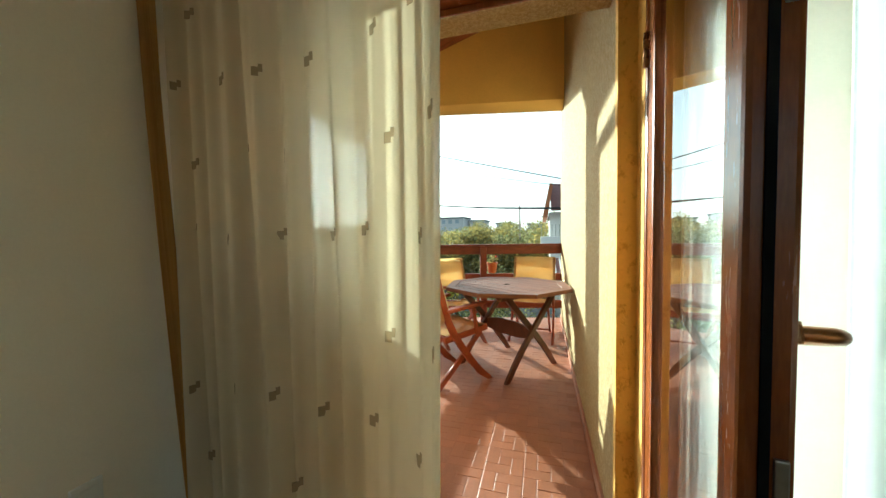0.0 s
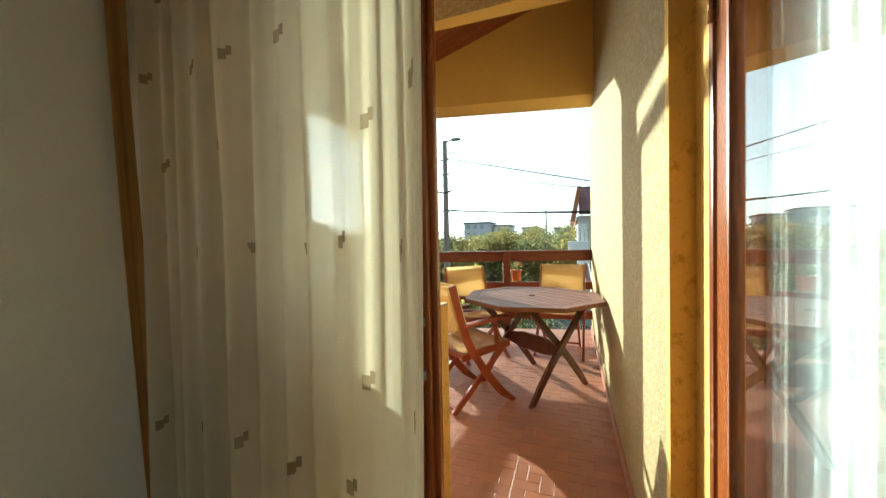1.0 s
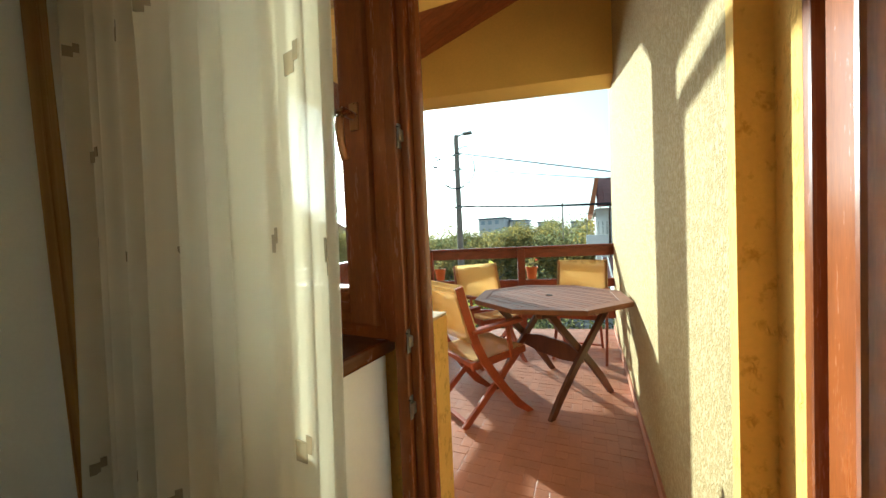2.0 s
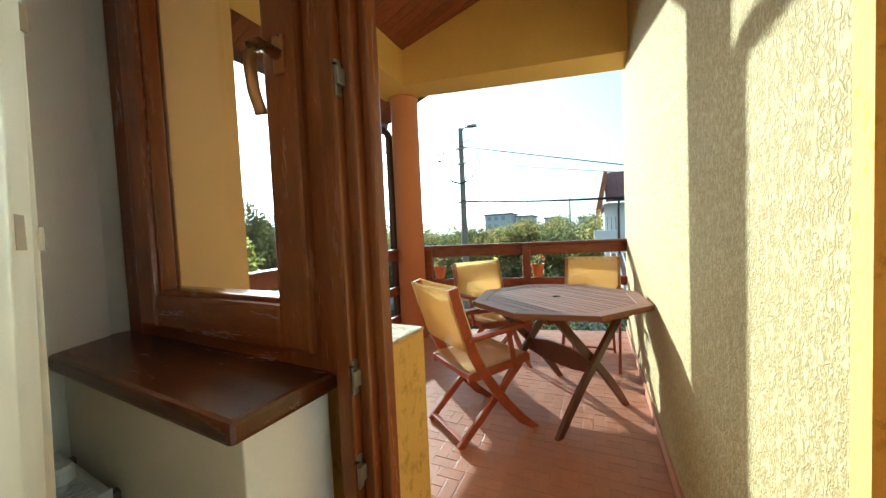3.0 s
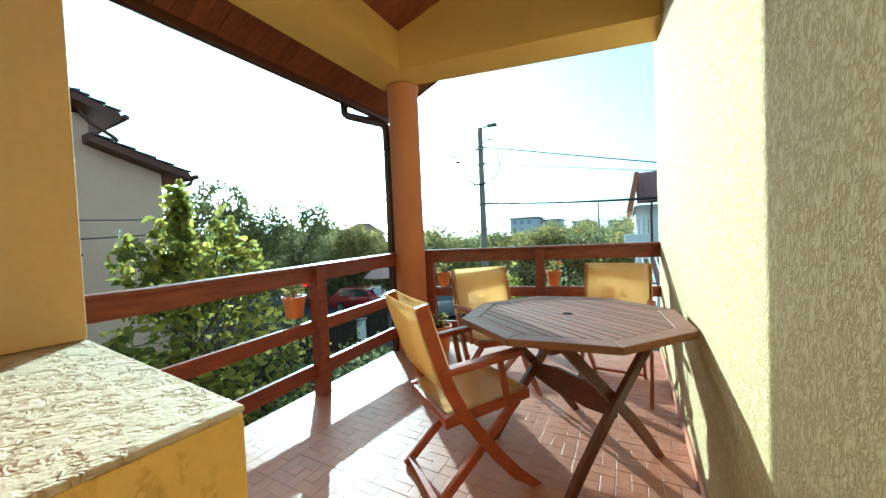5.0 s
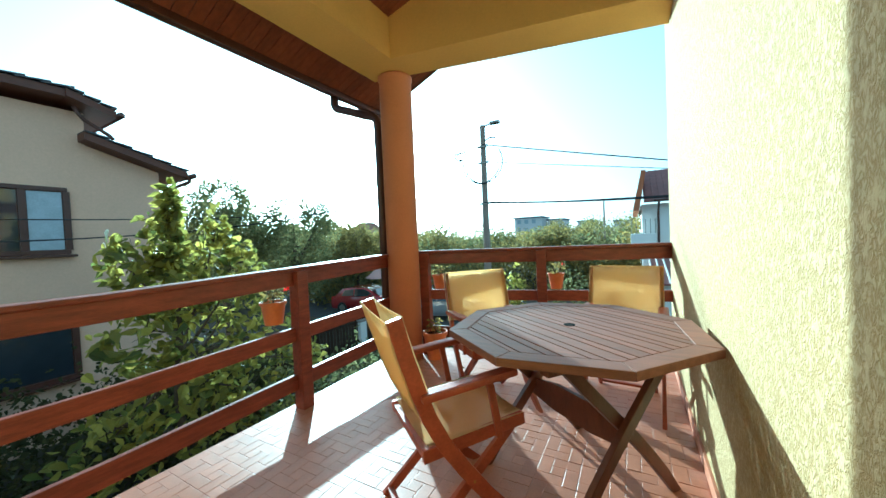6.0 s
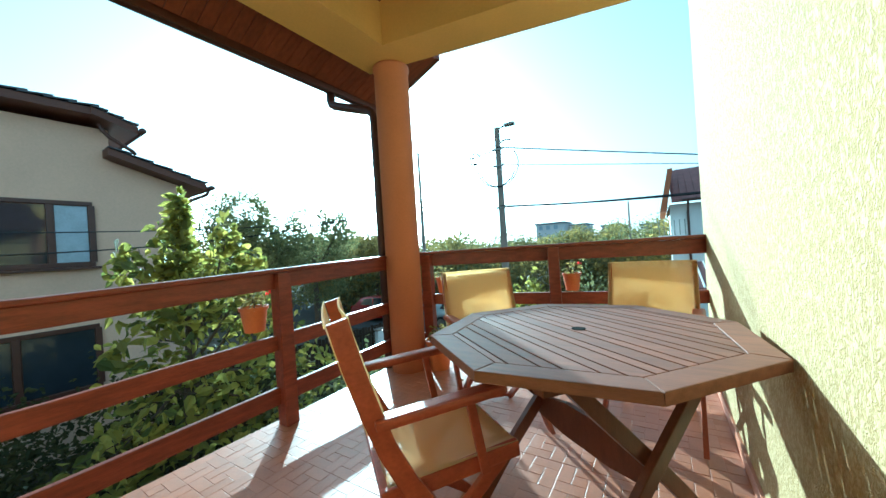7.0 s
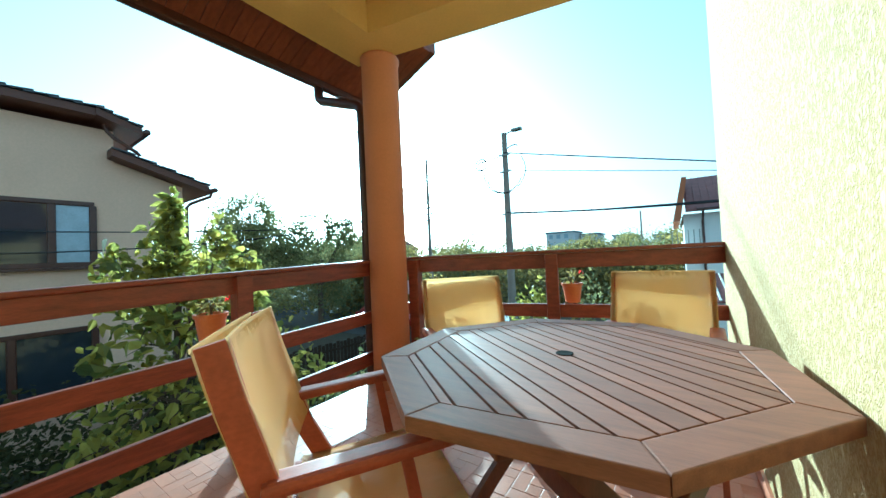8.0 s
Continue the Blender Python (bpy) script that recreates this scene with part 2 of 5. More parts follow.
BARK = material("bark", (0.11, 0.08, 0.055), rough=0.9, scale=8, vary=0.4, grain=40, bump=0.6, bump_dist=0.01, streak=(3, 3, 0.6))
POT = material("orange_plastic_pot", (0.60, 0.17, 0.045), rough=0.45, scale=8, vary=0.15, grain=60, bump=0.05)
SOIL = material("potting_soil", (0.03, 0.02, 0.014), rough=0.95, grain=120, bump=0.5)
LEAF_NEAR = leafy("catalpa_leaf", (0.075, 0.09, 0.024), (0.34, 0.29, 0.06), 0.6)
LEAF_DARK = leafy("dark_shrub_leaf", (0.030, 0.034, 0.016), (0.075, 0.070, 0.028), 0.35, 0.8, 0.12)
# both leaf tones below are lifted to paint in haze and sun glare
LEAF_WOOD = leafy("woodland_leaf", (0.095, 0.09, 0.04), (0.27, 0.205, 0.06), 0.45, 0.7, 0.2)
LEAF_TREE = leafy("hazed_tree_leaf", (0.085, 0.097, 0.045), (0.20, 0.18, 0.075), 0.45, 0.7, 0.2)
FLOWER = leafy("red_petal", (0.5, 0.02, 0.02), (0.6, 0.05, 0.04), 0.4)
CAR_RED = material("red_car_paint", (0.30, 0.02, 0.025), rough=0.2, scale=2, vary=0.05, bump=0.0, coat=1.0)
CAR_SILVER = material("silver_car_paint", (0.55, 0.57, 0.6), rough=0.22, metal=0.4, scale=2, vary=0.05, bump=0.0, coat=1.0)
RUBBER = material("tyre_rubber", (0.02, 0.02, 0.02), rough=0.8, bump=0.1)
CANVAS = cloth("parasol_canvas", (0.80, 0.55, 0.50), through=0.4, weave=60)
FENCE_WOOD = material("dark_fence_boards", (0.05, 0.035, 0.025), rough=0.9, spec=0.1, scale=5, vary=0.4, grain=40, obj_rand=0.2)

# ---- mesh helpers ----


def mesh_of(name, bm, mats, smooth=False):
    me = bpy.data.meshes.new(name)
    bmesh.ops.recalc_face_normals(bm, faces=bm.faces)
    bm.to_mesh(me)
    bm.free()
    for m in mats if isinstance(mats, (list, tuple)) else [mats]:
        me.materials.append(m)
    if smooth:
        for p in me.polygons:
            p.use_smooth = True
    return me


def part(name, bm, mat, parent, label="", smooth=False):
    """One mesh object under a thing or under a part."""
    ob = new(name, mesh_of(name, bm, mat, smooth))
    ob.parent = parent
    if label:
        ob["label"] = label
    return ob


def thing(name, loc=(0, 0, 0), rz=0.0, label="", category="", group="", kind=""):
    """An Empty at a thing's base."""
    ob = new(name)
    ob.empty_display_size = 0.1
    ob.matrix_basis = pose(*loc, 0, 0, rz)
    return tagged(ob, label, category, group, kind)


def solo(name, bm, mat, label="", category="", group="", kind="", smooth=False):
    return tagged(new(name, mesh_of(name, bm, mat, smooth)), label, category, group, kind)


def box(lo, hi, bevel=0.0, bm=None, m=None):
    bm = bm or bmesh.new()
    lo, hi = Vector(lo), Vector(hi)
    mm = Matrix.Translation((lo + hi) / 2) @ Matrix.Diagonal((*(hi - lo), 1))
    if m is not None:
        mm = m @ mm
    r = bmesh.ops.create_cube(bm, size=1, matrix=mm)
    if bevel:
        es = {e for v in r["verts"] for e in v.link_edges}
        bmesh.ops.bevel(bm, geom=list(es), offset=bevel, segments=2, profile=0.6, affect="EDGES")
    return bm


def bar(a, b, w, h, bevel=0.004, bm=None, up=(0, 0, 1)):
    """A rectangular bar from a to b; w across, h along 'up'."""
    a, b = Vector(a), Vector(b)
    z = (b - a).normalized()
    x = z.cross(Vector(up))
    x = x.normalized() if x.length > 1e-4 else Vector((1, 0, 0))
    y = z.cross(x).normalized()
    rot = Matrix((x, y, z)).transposed().to_4x4()
    m = Matrix.Translation((a + b) / 2) @ rot
    L = (b - a).length
    return box((-w / 2, -h / 2, -L / 2), (w / 2, h / 2, L / 2), bevel, bm, m)


def tube(points, r, sides=10, bm=None, r_end=None):
    """A round bar along points."""
    bm = bm or bmesh.new()
    pts = [Vector(p) for p in points]
    rings = []
    ref = Vector((0, 0, 1))
    for i, p in enumerate(pts):
        d = (pts[min(i + 1, len(pts) - 1)] - pts[max(i - 1, 0)]).normalized()
        if abs(d.dot(ref)) > 0.95:
            ref = Vector((1, 0, 0))
        u = d.cross(ref).normalized()
        v = d.cross(u).normalized()
        k = i / max(1, len(pts) - 1)
        rr = r + (r_end - r) * k if r_end is not None else r
        rings.append([bm.verts.new(p + u * rr * math.cos(a) + v * rr * math.sin(a)) for a in (2 * math.pi * j / sides for j in range(sides))])
    for p, q in zip(rings, rings[1:]):
        for j in range(sides):
            bm.faces.new((p[j], p[(j + 1) % sides], q[(j + 1) % sides], q[j]))
    bm.faces.new(rings[0])
    bm.faces.new(rings[-1][::-1])
    return bm


def lathe(profile, centre=(0, 0, 0), sides=28, bm=None):
    """A turned shape from (radius, height) pairs."""
    bm = bm or bmesh.new()
    c = Vector(centre)
    rings = []
    for r, z in profile:
        rings.append([bm.verts.new(c + Vector((r * math.cos(a), r * math.sin(a), z))) for a in (2 * math.pi * j / sides for j in range(sides))])
    for p, q in zip(rings, rings[1:]):
        for j in range(sides):
            bm.faces.new((p[j], p[(j + 1) % sides], q[(j + 1) % sides], q[j]))
    bm.faces.new(rings[0])
    bm.faces.new(rings[-1][::-1])
    return bm


def prism(outline, z0, z1, bm=None, bevel=0.0):
    """A flat outline (x, y) raised from z0 to z1."""
    bm = bm or bmesh.new()
    lo = [bm.verts.new((x, y, z0)) for x, y in outline]
    hi = [bm.verts.new((x, y, z1)) for x, y in outline]
    n = len(outline)
    bm.faces.new(lo[::-1])
    top = bm.faces.new(hi)
    for i in range(n):
        bm.faces.new((lo[i], lo[(i + 1) % n], hi[(i + 1) % n], hi[i]))
    if bevel:
        bmesh.ops.bevel(bm, geom=list(top.edges), offset=bevel, segments=2, profile=0.6, affect="EDGES")
    return bm


def hexa(c, bm=None):
    """A solid from eight corners: four below, four above, in the same order."""
    bm = bm or bmesh.new()
    v = [bm.verts.new(p) for p in c]
    for f in ((3, 2, 1, 0), (4, 5, 6, 7), (0, 1, 5, 4), (1, 2, 6, 5), (2, 3, 7, 6), (3, 0, 4, 7)):
        bm.faces.new([v[i] for i in f])
    return bm


# ---- plan ----
WALL_X = 1.25           # face of the balcony's long wall
RAIL_X = -1.19          # the side railing
NY0, NSLOPE = 5.385, 0.217   # the end railing runs askew: y = NY0 + NSLOPE * x
CEIL_A, CEIL_B, CEIL_X0 = 3.18, 0.42, -0.83   # the boarded ceiling rises towards the house
SOUTH = Matrix.Translation((0.5, 1.92, 0)) @ Matrix.Rotation(radians(-3.5), 4, "Z") @ Matrix.Translation((-0.5, -1.92, 0))
GROUND_Z = -2.9


def north(x, off=0.0):
    return NY0 + NSLOPE * x + off


def ceil_z(x):
    return CEIL_A + CEIL_B * (x - CEIL_X0)


# ---- balcony structure ----
bm = hexa([(-1.275, 1.98, -0.22), (1.25, 1.98, -0.22), (1.25, north(1.25, 0.16), -0.22), (-1.275, north(-1.275, 0.16), -0.22),
           (-1.275, 1.98, -0.0013), (1.25, 1.98, -0.0013), (1.25, north(1.25, 0.16), -0.0013), (-1.275, north(-1.275, 0.16), -0.0013)])
balcony_floor = solo("floor_balcony", bm, GROUT, "terracotta brick-pattern tiled balcony floor", "floor", kind="structure")

bm = hexa([(WALL_X, 2.09, -3.0), (1.55, 2.09, -3.0), (1.55, north(1.55, 0.12), -3.0), (WALL_X, north(WALL_X, 0.12), -3.0),
           (WALL_X, 2.09, 4.25), (1.55, 2.09, 4.25), (1.55, north(1.55, 0.12), 4.25), (WALL_X, north(WALL_X, 0.12), 4.25)])
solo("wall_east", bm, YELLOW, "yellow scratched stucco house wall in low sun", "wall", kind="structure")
# split from the wall so a deeper yellow stands in for bounced sunlight
bm = box((WALL_X, 2.05, -3.0), (1.55, 2.09, 4.25))
box((1.312, 1.957, -3.0), (1.55, 2.05, 4.25), 0, bm)
solo("wall_reveal", bm, YELLOW_LOW, "yellow stucco reveal beside the balcony door, deepened in colour for bounced sun", "wall", kind="structure")
bm = bar((WALL_X - 0.006, 2.0, 0.035), (WALL_X - 0.006, north(WALL_X) + 0.1, 0.035), 0.014, 0.07, 0.002)
solo("baseboard", bm, TILE_REST, "terracotta tile skirting along the stucco wall", "skirting", kind="structure")

# end gable over the beam, and the two beams
bm = bmesh.new()
xa, xb = -0.87, WALL_X
ya = lambda x: 4.80 + 0.19 * x
yb = lambda x: 5.17 + 0.215 * x
hexa([(xa, ya(xa), 2.80), (xb, ya(xb), 2.80), (xb, yb(xb), 2.80), (xa, yb(xa), 2.80),
      (xa, ya(xa), ceil_z(xa) + 0.03), (xb, ya(xb), ceil_z(xb) + 0.03), (xb, yb(xb), ceil_z(xb) + 0.03), (xa, yb(xa), ceil_z(xa) + 0.03)], bm)
solo("beam_north", bm, YELLOW_SMOOTH, "yellow painted end beam and gable under the roof", "beam", kind="structure")
bm = hexa([(-1.27, 1.6, 2.80), (-0.87, 1.6, 2.80), (-0.87, yb(-0.87), 2.80), (-1.27, yb(-1.27), 2.80),
           (-1.27, 1.6, ceil_z(-1.27) + 0.03), (-0.87, 1.6, ceil_z(-0.87) + 0.03), (-0.87, yb(-0.87), ceil_z(-0.87) + 0.03), (-1.27, yb(-1.27), ceil_z(-1.27) + 0.03)])
solo("beam_west", bm, YELLOW_SMOOTH, "yellow painted side beam under the eaves", "beam", kind="structure")
bm = hexa([(-0.87, 3.10, 2.80), (WALL_X, 3.16, 2.80), (WALL_X, 3.40, 2.80), (-0.87, 3.32, 2.80),
           (-0.87, 3.10, ceil_z(-0.87) + 0.02), (WALL_X, 3.16, ceil_z(WALL_X) + 0.02), (WALL_X, 3.40, ceil_z(WALL_X) + 0.02), (-0.87, 3.32, ceil_z(-0.87) + 0.02)])
solo("beam_cross", bm, YELLOW_SMOOTH, "yellow painted cross beam over the balcony", "beam", kind="structure")

# boarded ceiling: boards run down the slope
bm = bmesh.new()
yy = 1.5
while yy < 5.56:
    y1 = yy + 0.092
    xe = 1.9 if y1 < 5.1 else -0.95
    c = []
    for dz in (0.0, 0.022):
        c += [(-1.72, yy, ceil_z(-1.72) + dz), (xe, yy, ceil_z(xe) + dz), (xe, y1, ceil_z(xe) + dz), (-1.72, y1, ceil_z(-1.72) + dz)]
    hexa(c, bm)
    yy += 0.097
solo("ceiling_balcony", bm, CEIL_WOOD, "brown varnished board ceiling sloping up to the house", "ceiling", kind="structure")
bm = bmesh.new()
for x0, x1, y0, y1 in ((-1.74, 2.4, 1.4, 5.1), (-1.74, -0.95, 5.102, 5.66)):
    c = []
    for dz in (0.024, 0.16):
        c += [(x0, y0, ceil_z(x0) + dz), (x1, y0, ceil_z(x1) + dz), (x1, y1, ceil_z(x1) + dz), (x0, y1, ceil_z(x0) + dz)]
    hexa(c, bm)
solo("roof_own", bm, SOFFIT, "brown roof deck over the balcony", "roof", kind="structure")
bm = box((-1.765, 1.4, 2.76), (-1.742, 5.66, 2.98), 0.004)
solo("trim_fascia", bm, SOFFIT, "brown fascia board along the eaves", "fascia", kind="structure")

# column
bm = lathe([(0.158, 0.0), (0.158, 2.76), (0.168, 2.77), (0.168, 2.795)], (-1.06, 4.95, 0), 48)
for f in bm.faces:
    f.smooth = len(f.verts) == 4
column = solo("column", bm, COLUMN_PAINT, "terracotta painted round column at the balcony corner", "column", kind="structure", smooth=False)

# ---- room ----
bm = box((-0.56, -2.6, -0.2), (3.2, 1.98, -0.004))
solo("floor_room", bm, ROOM_FLOOR, "brown parquet room floor", "floor", kind="structure")
bm = box((-0.76, -2.6, 0), (-0.36, 1.80, 2.6))
box((-0.76, 1.80, 0), (-0.36, 2.24, 2.6), 0, bm)
solo("wall_west", bm, WALL_IN, "white painted room wall beside the window", "wall", kind="structure")
# back wall left open at an added window that lets fill daylight in
bm = box((-0.56, -2.8, 0), (0.1, -2.6, 2.6))
box((2.9, -2.8, 0), (3.2, -2.6, 2.6), 0, bm)
box((0.1, -2.8, 0), (2.9, -2.6, 0.5), 0, bm)
box((0.1, -2.8, 2.35), (2.9, -2.6, 2.6), 0, bm)
solo("wall_south", bm, WALL_IN, "white painted wall at the back of the room", "wall", kind="structure")
bm = box((3.2, -2.8, 0), (3.4, 2.2, 2.6))
solo("wall_room_side", bm, WALL_IN, "white painted side wall of the room", "wall", kind="structure")
bm = box((-0.76, -2.8, 2.6), (3.4, 1.95, 2.75))
solo("ceiling_room", bm, CEIL_IN, "white painted room ceiling", "ceiling", kind="structure")
bm = box((1.41, 1.62, 0), (3.2, 1.955, 2.6))
box((1.402, 1.66, 0), (1.41, 1.955, 2.6), 0, bm)
box((-0.36, 1.75, 2.08), (1.40, 1.955, 2.6), 0, bm)
solo("wall_door_side", bm, WALL_IN, "white painted wall round the balcony door", "wall", kind="structure")

bm = prism([(-0.36, 1.745), (-0.235, 1.745), (-0.335, 1.93), (-0.36, 1.93)], 0.0, 2.6)
solo("wall_pier", bm, WALL_IN, "white painted splayed reveal beside the window", "wall", kind="structure")

# low wall under the window, inside white and outside yellow
bm = box((-0.36, 1.765, 0), (0.468, 1.93, 0.925), 0.004, None, SOUTH)
solo("wall_under_window", bm, WALL_IN, "white painted low wall under the window", "wall", kind="structure")
bm = box((-0.20, 1.99, -3.0), (0.52, 2.2, 0.969), 0.006, None, SOUTH)
solo("wall_sill_outside", bm, YELLOW_LOW, "yellow stucco low wall below the window", "wall", kind="structure")
bm = box((-0.20, 1.985, 0.969), (0.521, 2.201, 0.978), 0.004, None, SOUTH)
solo("sill_outside", bm, STONE, "rough sandy stone outer window sill", "window sill", kind="structure")
bm = box((-1.36, 1.995, -3.0), (-0.19, 2.2, 3.2), 0, None, SOUTH)
box((-0.36, 2.0, 2.08), (1.25, 2.2, 3.4), 0, bm)
solo("wall_outside_south", bm, YELLOW, "yellow stucco outer wall of the room", "wall", kind="structure")

# low wall's yellow, paled part way to paint in the pane's beige reflection
bm = box((-0.19, 1.995, 0.98), (-0.178, 2.2, 2.08), 0.003, None, SOUTH)
solo("trim_reveal", bm, material("reflection_paled_yellow", (0.80, 0.56, 0.24), rough=0.8, scale=3, vary=0.08, grain=60, bump=0.2), "smooth yellow outer window reveal, paled for the pane's reflection", "reveal", kind="structure")

# plain lower storey that carries the room
bm = box((-0.9, -2.75, GROUND_Z - 0.1), (3.4, 1.90, -0.24), 0)
solo("wall_lower_storey", bm, YELLOW, "yellow stucco ground storey below the room", "wall", kind="structure")

# ---- window and door ----


def frame_ring(x0, x1, z0, z1, y0, y1, w, m, bevel=0.006):
    """Four mitre-butted members round an opening in the x-z plane."""
    out = []
    out.append(box((x0, y0, z0), (x0 + w, y1, z1), bevel, None, m))
    out.append(box((x1 - w, y0, z0), (x1, y1, z1), bevel, None, m))
    out.append(box((x0 + w, y0 + 0.002, z0), (x1 - w, y1 - 0.002, z0 + w), bevel, None, m))
    out.append(box((x0 + w, y0 + 0.002, z1 - w), (x1 - w, y1 - 0.002, z1), bevel, None, m))
    return out


def lever(parent, base, out, down, label="bronze lever handle"):
    """A bowed lever handle on a small plate; out and down are unit vectors."""
    base, out, down = Vector(base), Vector(out), Vector(down)
    bm = bar(base - down * 0.035, base + down * 0.035, 0.028, 0.012, 0.004, None, out)
    plate = part("handle_plate", bm, BRONZE, parent, "bronze handle plate")
    pts = [base, base + out * 0.045, base + out * 0.058 + down * 0.012, base + out * 0.062 + down * 0.045,
           base + out * 0.058 + down * 0.085, base + out * 0.046 + down * 0.12]
    smooth_pts = []
    for i in range(len(pts) - 1):
        for k in range(3):
            smooth_pts.append(pts[i].lerp(pts[i + 1], k / 3))
    smooth_pts.append(pts[-1])
    part("handle", tube(smooth_pts, 0.0105, 12), BRONZE, plate, label, smooth=True)
    return plate


window = thing("window_1", (0, 0, 0), 0, "brown varnished wooden window, closed, above the sill", "window", kind="structure")
for k, b in enumerate(frame_ring(-0.345, 0.515, 0.955, 2.08, 1.925, 1.99, 0.14, SOUTH)):
    part("window_frame", b, FRAME_WOOD if k < 2 else FRAME_WOOD_H, window)
sash = thing("sash", (0, 0, 0), 0)
sash.parent = window
sash_parts = frame_ring(-0.215, 0.462, 0.995, 2.05, 1.905, 1.965, 0.090, SOUTH, 0.010)
for k, b in enumerate(sash_parts):
    part("sash_rail", b, FRAME_WOOD if k < 2 else FRAME_WOOD_H, sash)
for b in frame_ring(-0.130, 0.377, 1.080, 1.965, 1.918, 1.958, 0.016, SOUTH, 0.005):
    part("glazing_bead", b, FRAME_WOOD, sash)
pane = part("pane", box((-0.118, 1.936, 1.09), (0.365, 1.940, 1.955), 0, None, SOUTH), GLASS, sash, "clear glass pane")
pane.visible_shadow = False
h0 = SOUTH @ Vector((0.425, 1.905, 1.545))
lever(sash, h0, (0, -1, 0), (0, 0, -1))
# gasket strips round the sash
bm = box((0.463, 1.928, 0.99), (0.468, 1.938, 2.05), 0, None, SOUTH)
part("gasket", bm, SEAL, window, "black rubber gasket")

bm = box((-0.357, 1.738, 0.925), (0.486, 1.955, 0.962), 0.009, None, SOUTH)
solo("inner_sill", bm, SILL_WOOD, "dark brown varnished wooden inner window sill", "window sill", kind="structure")

door = thing("door_1", (0, 0, 0), 0, "brown varnished wooden balcony door standing open into the room", "door", kind="structure")
# fixed frame: rebated jambs, head and threshold
for x0, x1, y0, y1 in ((0.518, 0.552, 1.900, 1.968), (0.552, 0.576, 1.918, 1.968), (0.576, 0.597, 1.938, 1.968)):
    part("jamb", box((x0, y0, 0), (x1, y1, 2.06), 0.006), FRAME_WOOD, door)
for x0, x1, y0, y1 in ((1.358, 1.400, 1.885, 1.954), (1.334, 1.358, 1.905, 1.954), (1.309, 1.334, 1.928, 1.954)):
    part("jamb", box((x0, y0, 0), (x1, y1, 2.06), 0.006), FRAME_WOOD, door)
for z0, z1, y0 in ((2.03, 2.078, 1.902), (2.005, 2.03, 1.942)):
    part("head", box((0.518, y0, z0), (1.40, 1.953, z1), 0.006), FRAME_WOOD, door)
part("threshold", box((0.55, 1.91, -0.002), (1.335, 1.99, 0.022), 0.006), FRAME_WOOD, door)
for z in (1.475, 0.968, 0.80, 0.35):
    pl = part("strike_plate", box((0.5505, 1.903, z - 0.03), (0.555, 1.917, z + 0.03), 0.002), STEEL, door, "zinc strike plate")
    part("strike_lip", box((0.555, 1.898, z - 0.014), (0.563, 1.916, z + 0.014), 0.002), STEEL, pl)
    part("screw", lathe([(0.004, 0), (0.004, 0.002)], (0.553, 1.902, z + 0.02), 10), SEAL, pl)

# leaf, hinged on the house side and swung into the room
leaf_len, leaf_w = 0.668, 0.056
hinge = Vector((1.298, 1.872, 0))
away = (Vector((1.226, 1.240, 0)) - hinge).normalized()
LEAF = Matrix.Translation(hinge) @ Matrix.Rotation(math.atan2(away.y, away.x), 4, "Z")   # local x runs to the free edge, local +y is the room side of the leaf
leaf = thing("leaf", (0, 0, 0), 0)
leaf.parent = door
st = 0.088
for x0, x1, z0, z1 in ((0, st, 0.03, 2.03), (leaf_len - st + 0.02, leaf_len, 0.03, 2.03), (st, leaf_len - st + 0.02, 0.03, 0.16), (st, leaf_len - st + 0.02, 1.94, 2.03)):
    part("leaf_rail", box((x0, 0, z0), (x1, leaf_w, z1), 0.008, None, LEAF), FRAME_WOOD, leaf)
for yy in (0.014, 0.038):
    p = part("pane", box((st - 0.012, yy, 0.15), (leaf_len - st + 0.03, yy + 0.004, 1.95), 0, None, LEAF), GLASS, leaf, "clear glass pane")
    p.visible_shadow = False
part("gasket", box((leaf_len, 0.020, 0.05), (leaf_len + 0.004, 0.030, 2.01), 0, None, LEAF), SEAL, leaf, "black rubber gasket")
for z in (0.90, 0.55, 1.5):
    part("lock_bolt", box((leaf_len, 0.034, z - 0.04), (leaf_len + 0.006, 0.048, z + 0.04), 0.002, None, LEAF), STEEL, leaf, "zinc lock bolt")
hb = LEAF @ Vector((leaf_len - 0.04, leaf_w, 1.08))
lever(leaf, hb, LEAF.to_3x3() @ Vector((0, 1, 0)), LEAF.to_3x3() @ Vector((-0.96, 0, -0.28)))
for z in (0.3, 1.75):
    part("hinge_knuckle", tube([LEAF @ Vector((-0.012, -0.004, z - 0.05)), LEAF @ Vector((-0.012, -0.004, z + 0.05))], 0.009, 12), BRONZE, door, "bronze hinge knuckle", smooth=True)

# ---- curtains ----


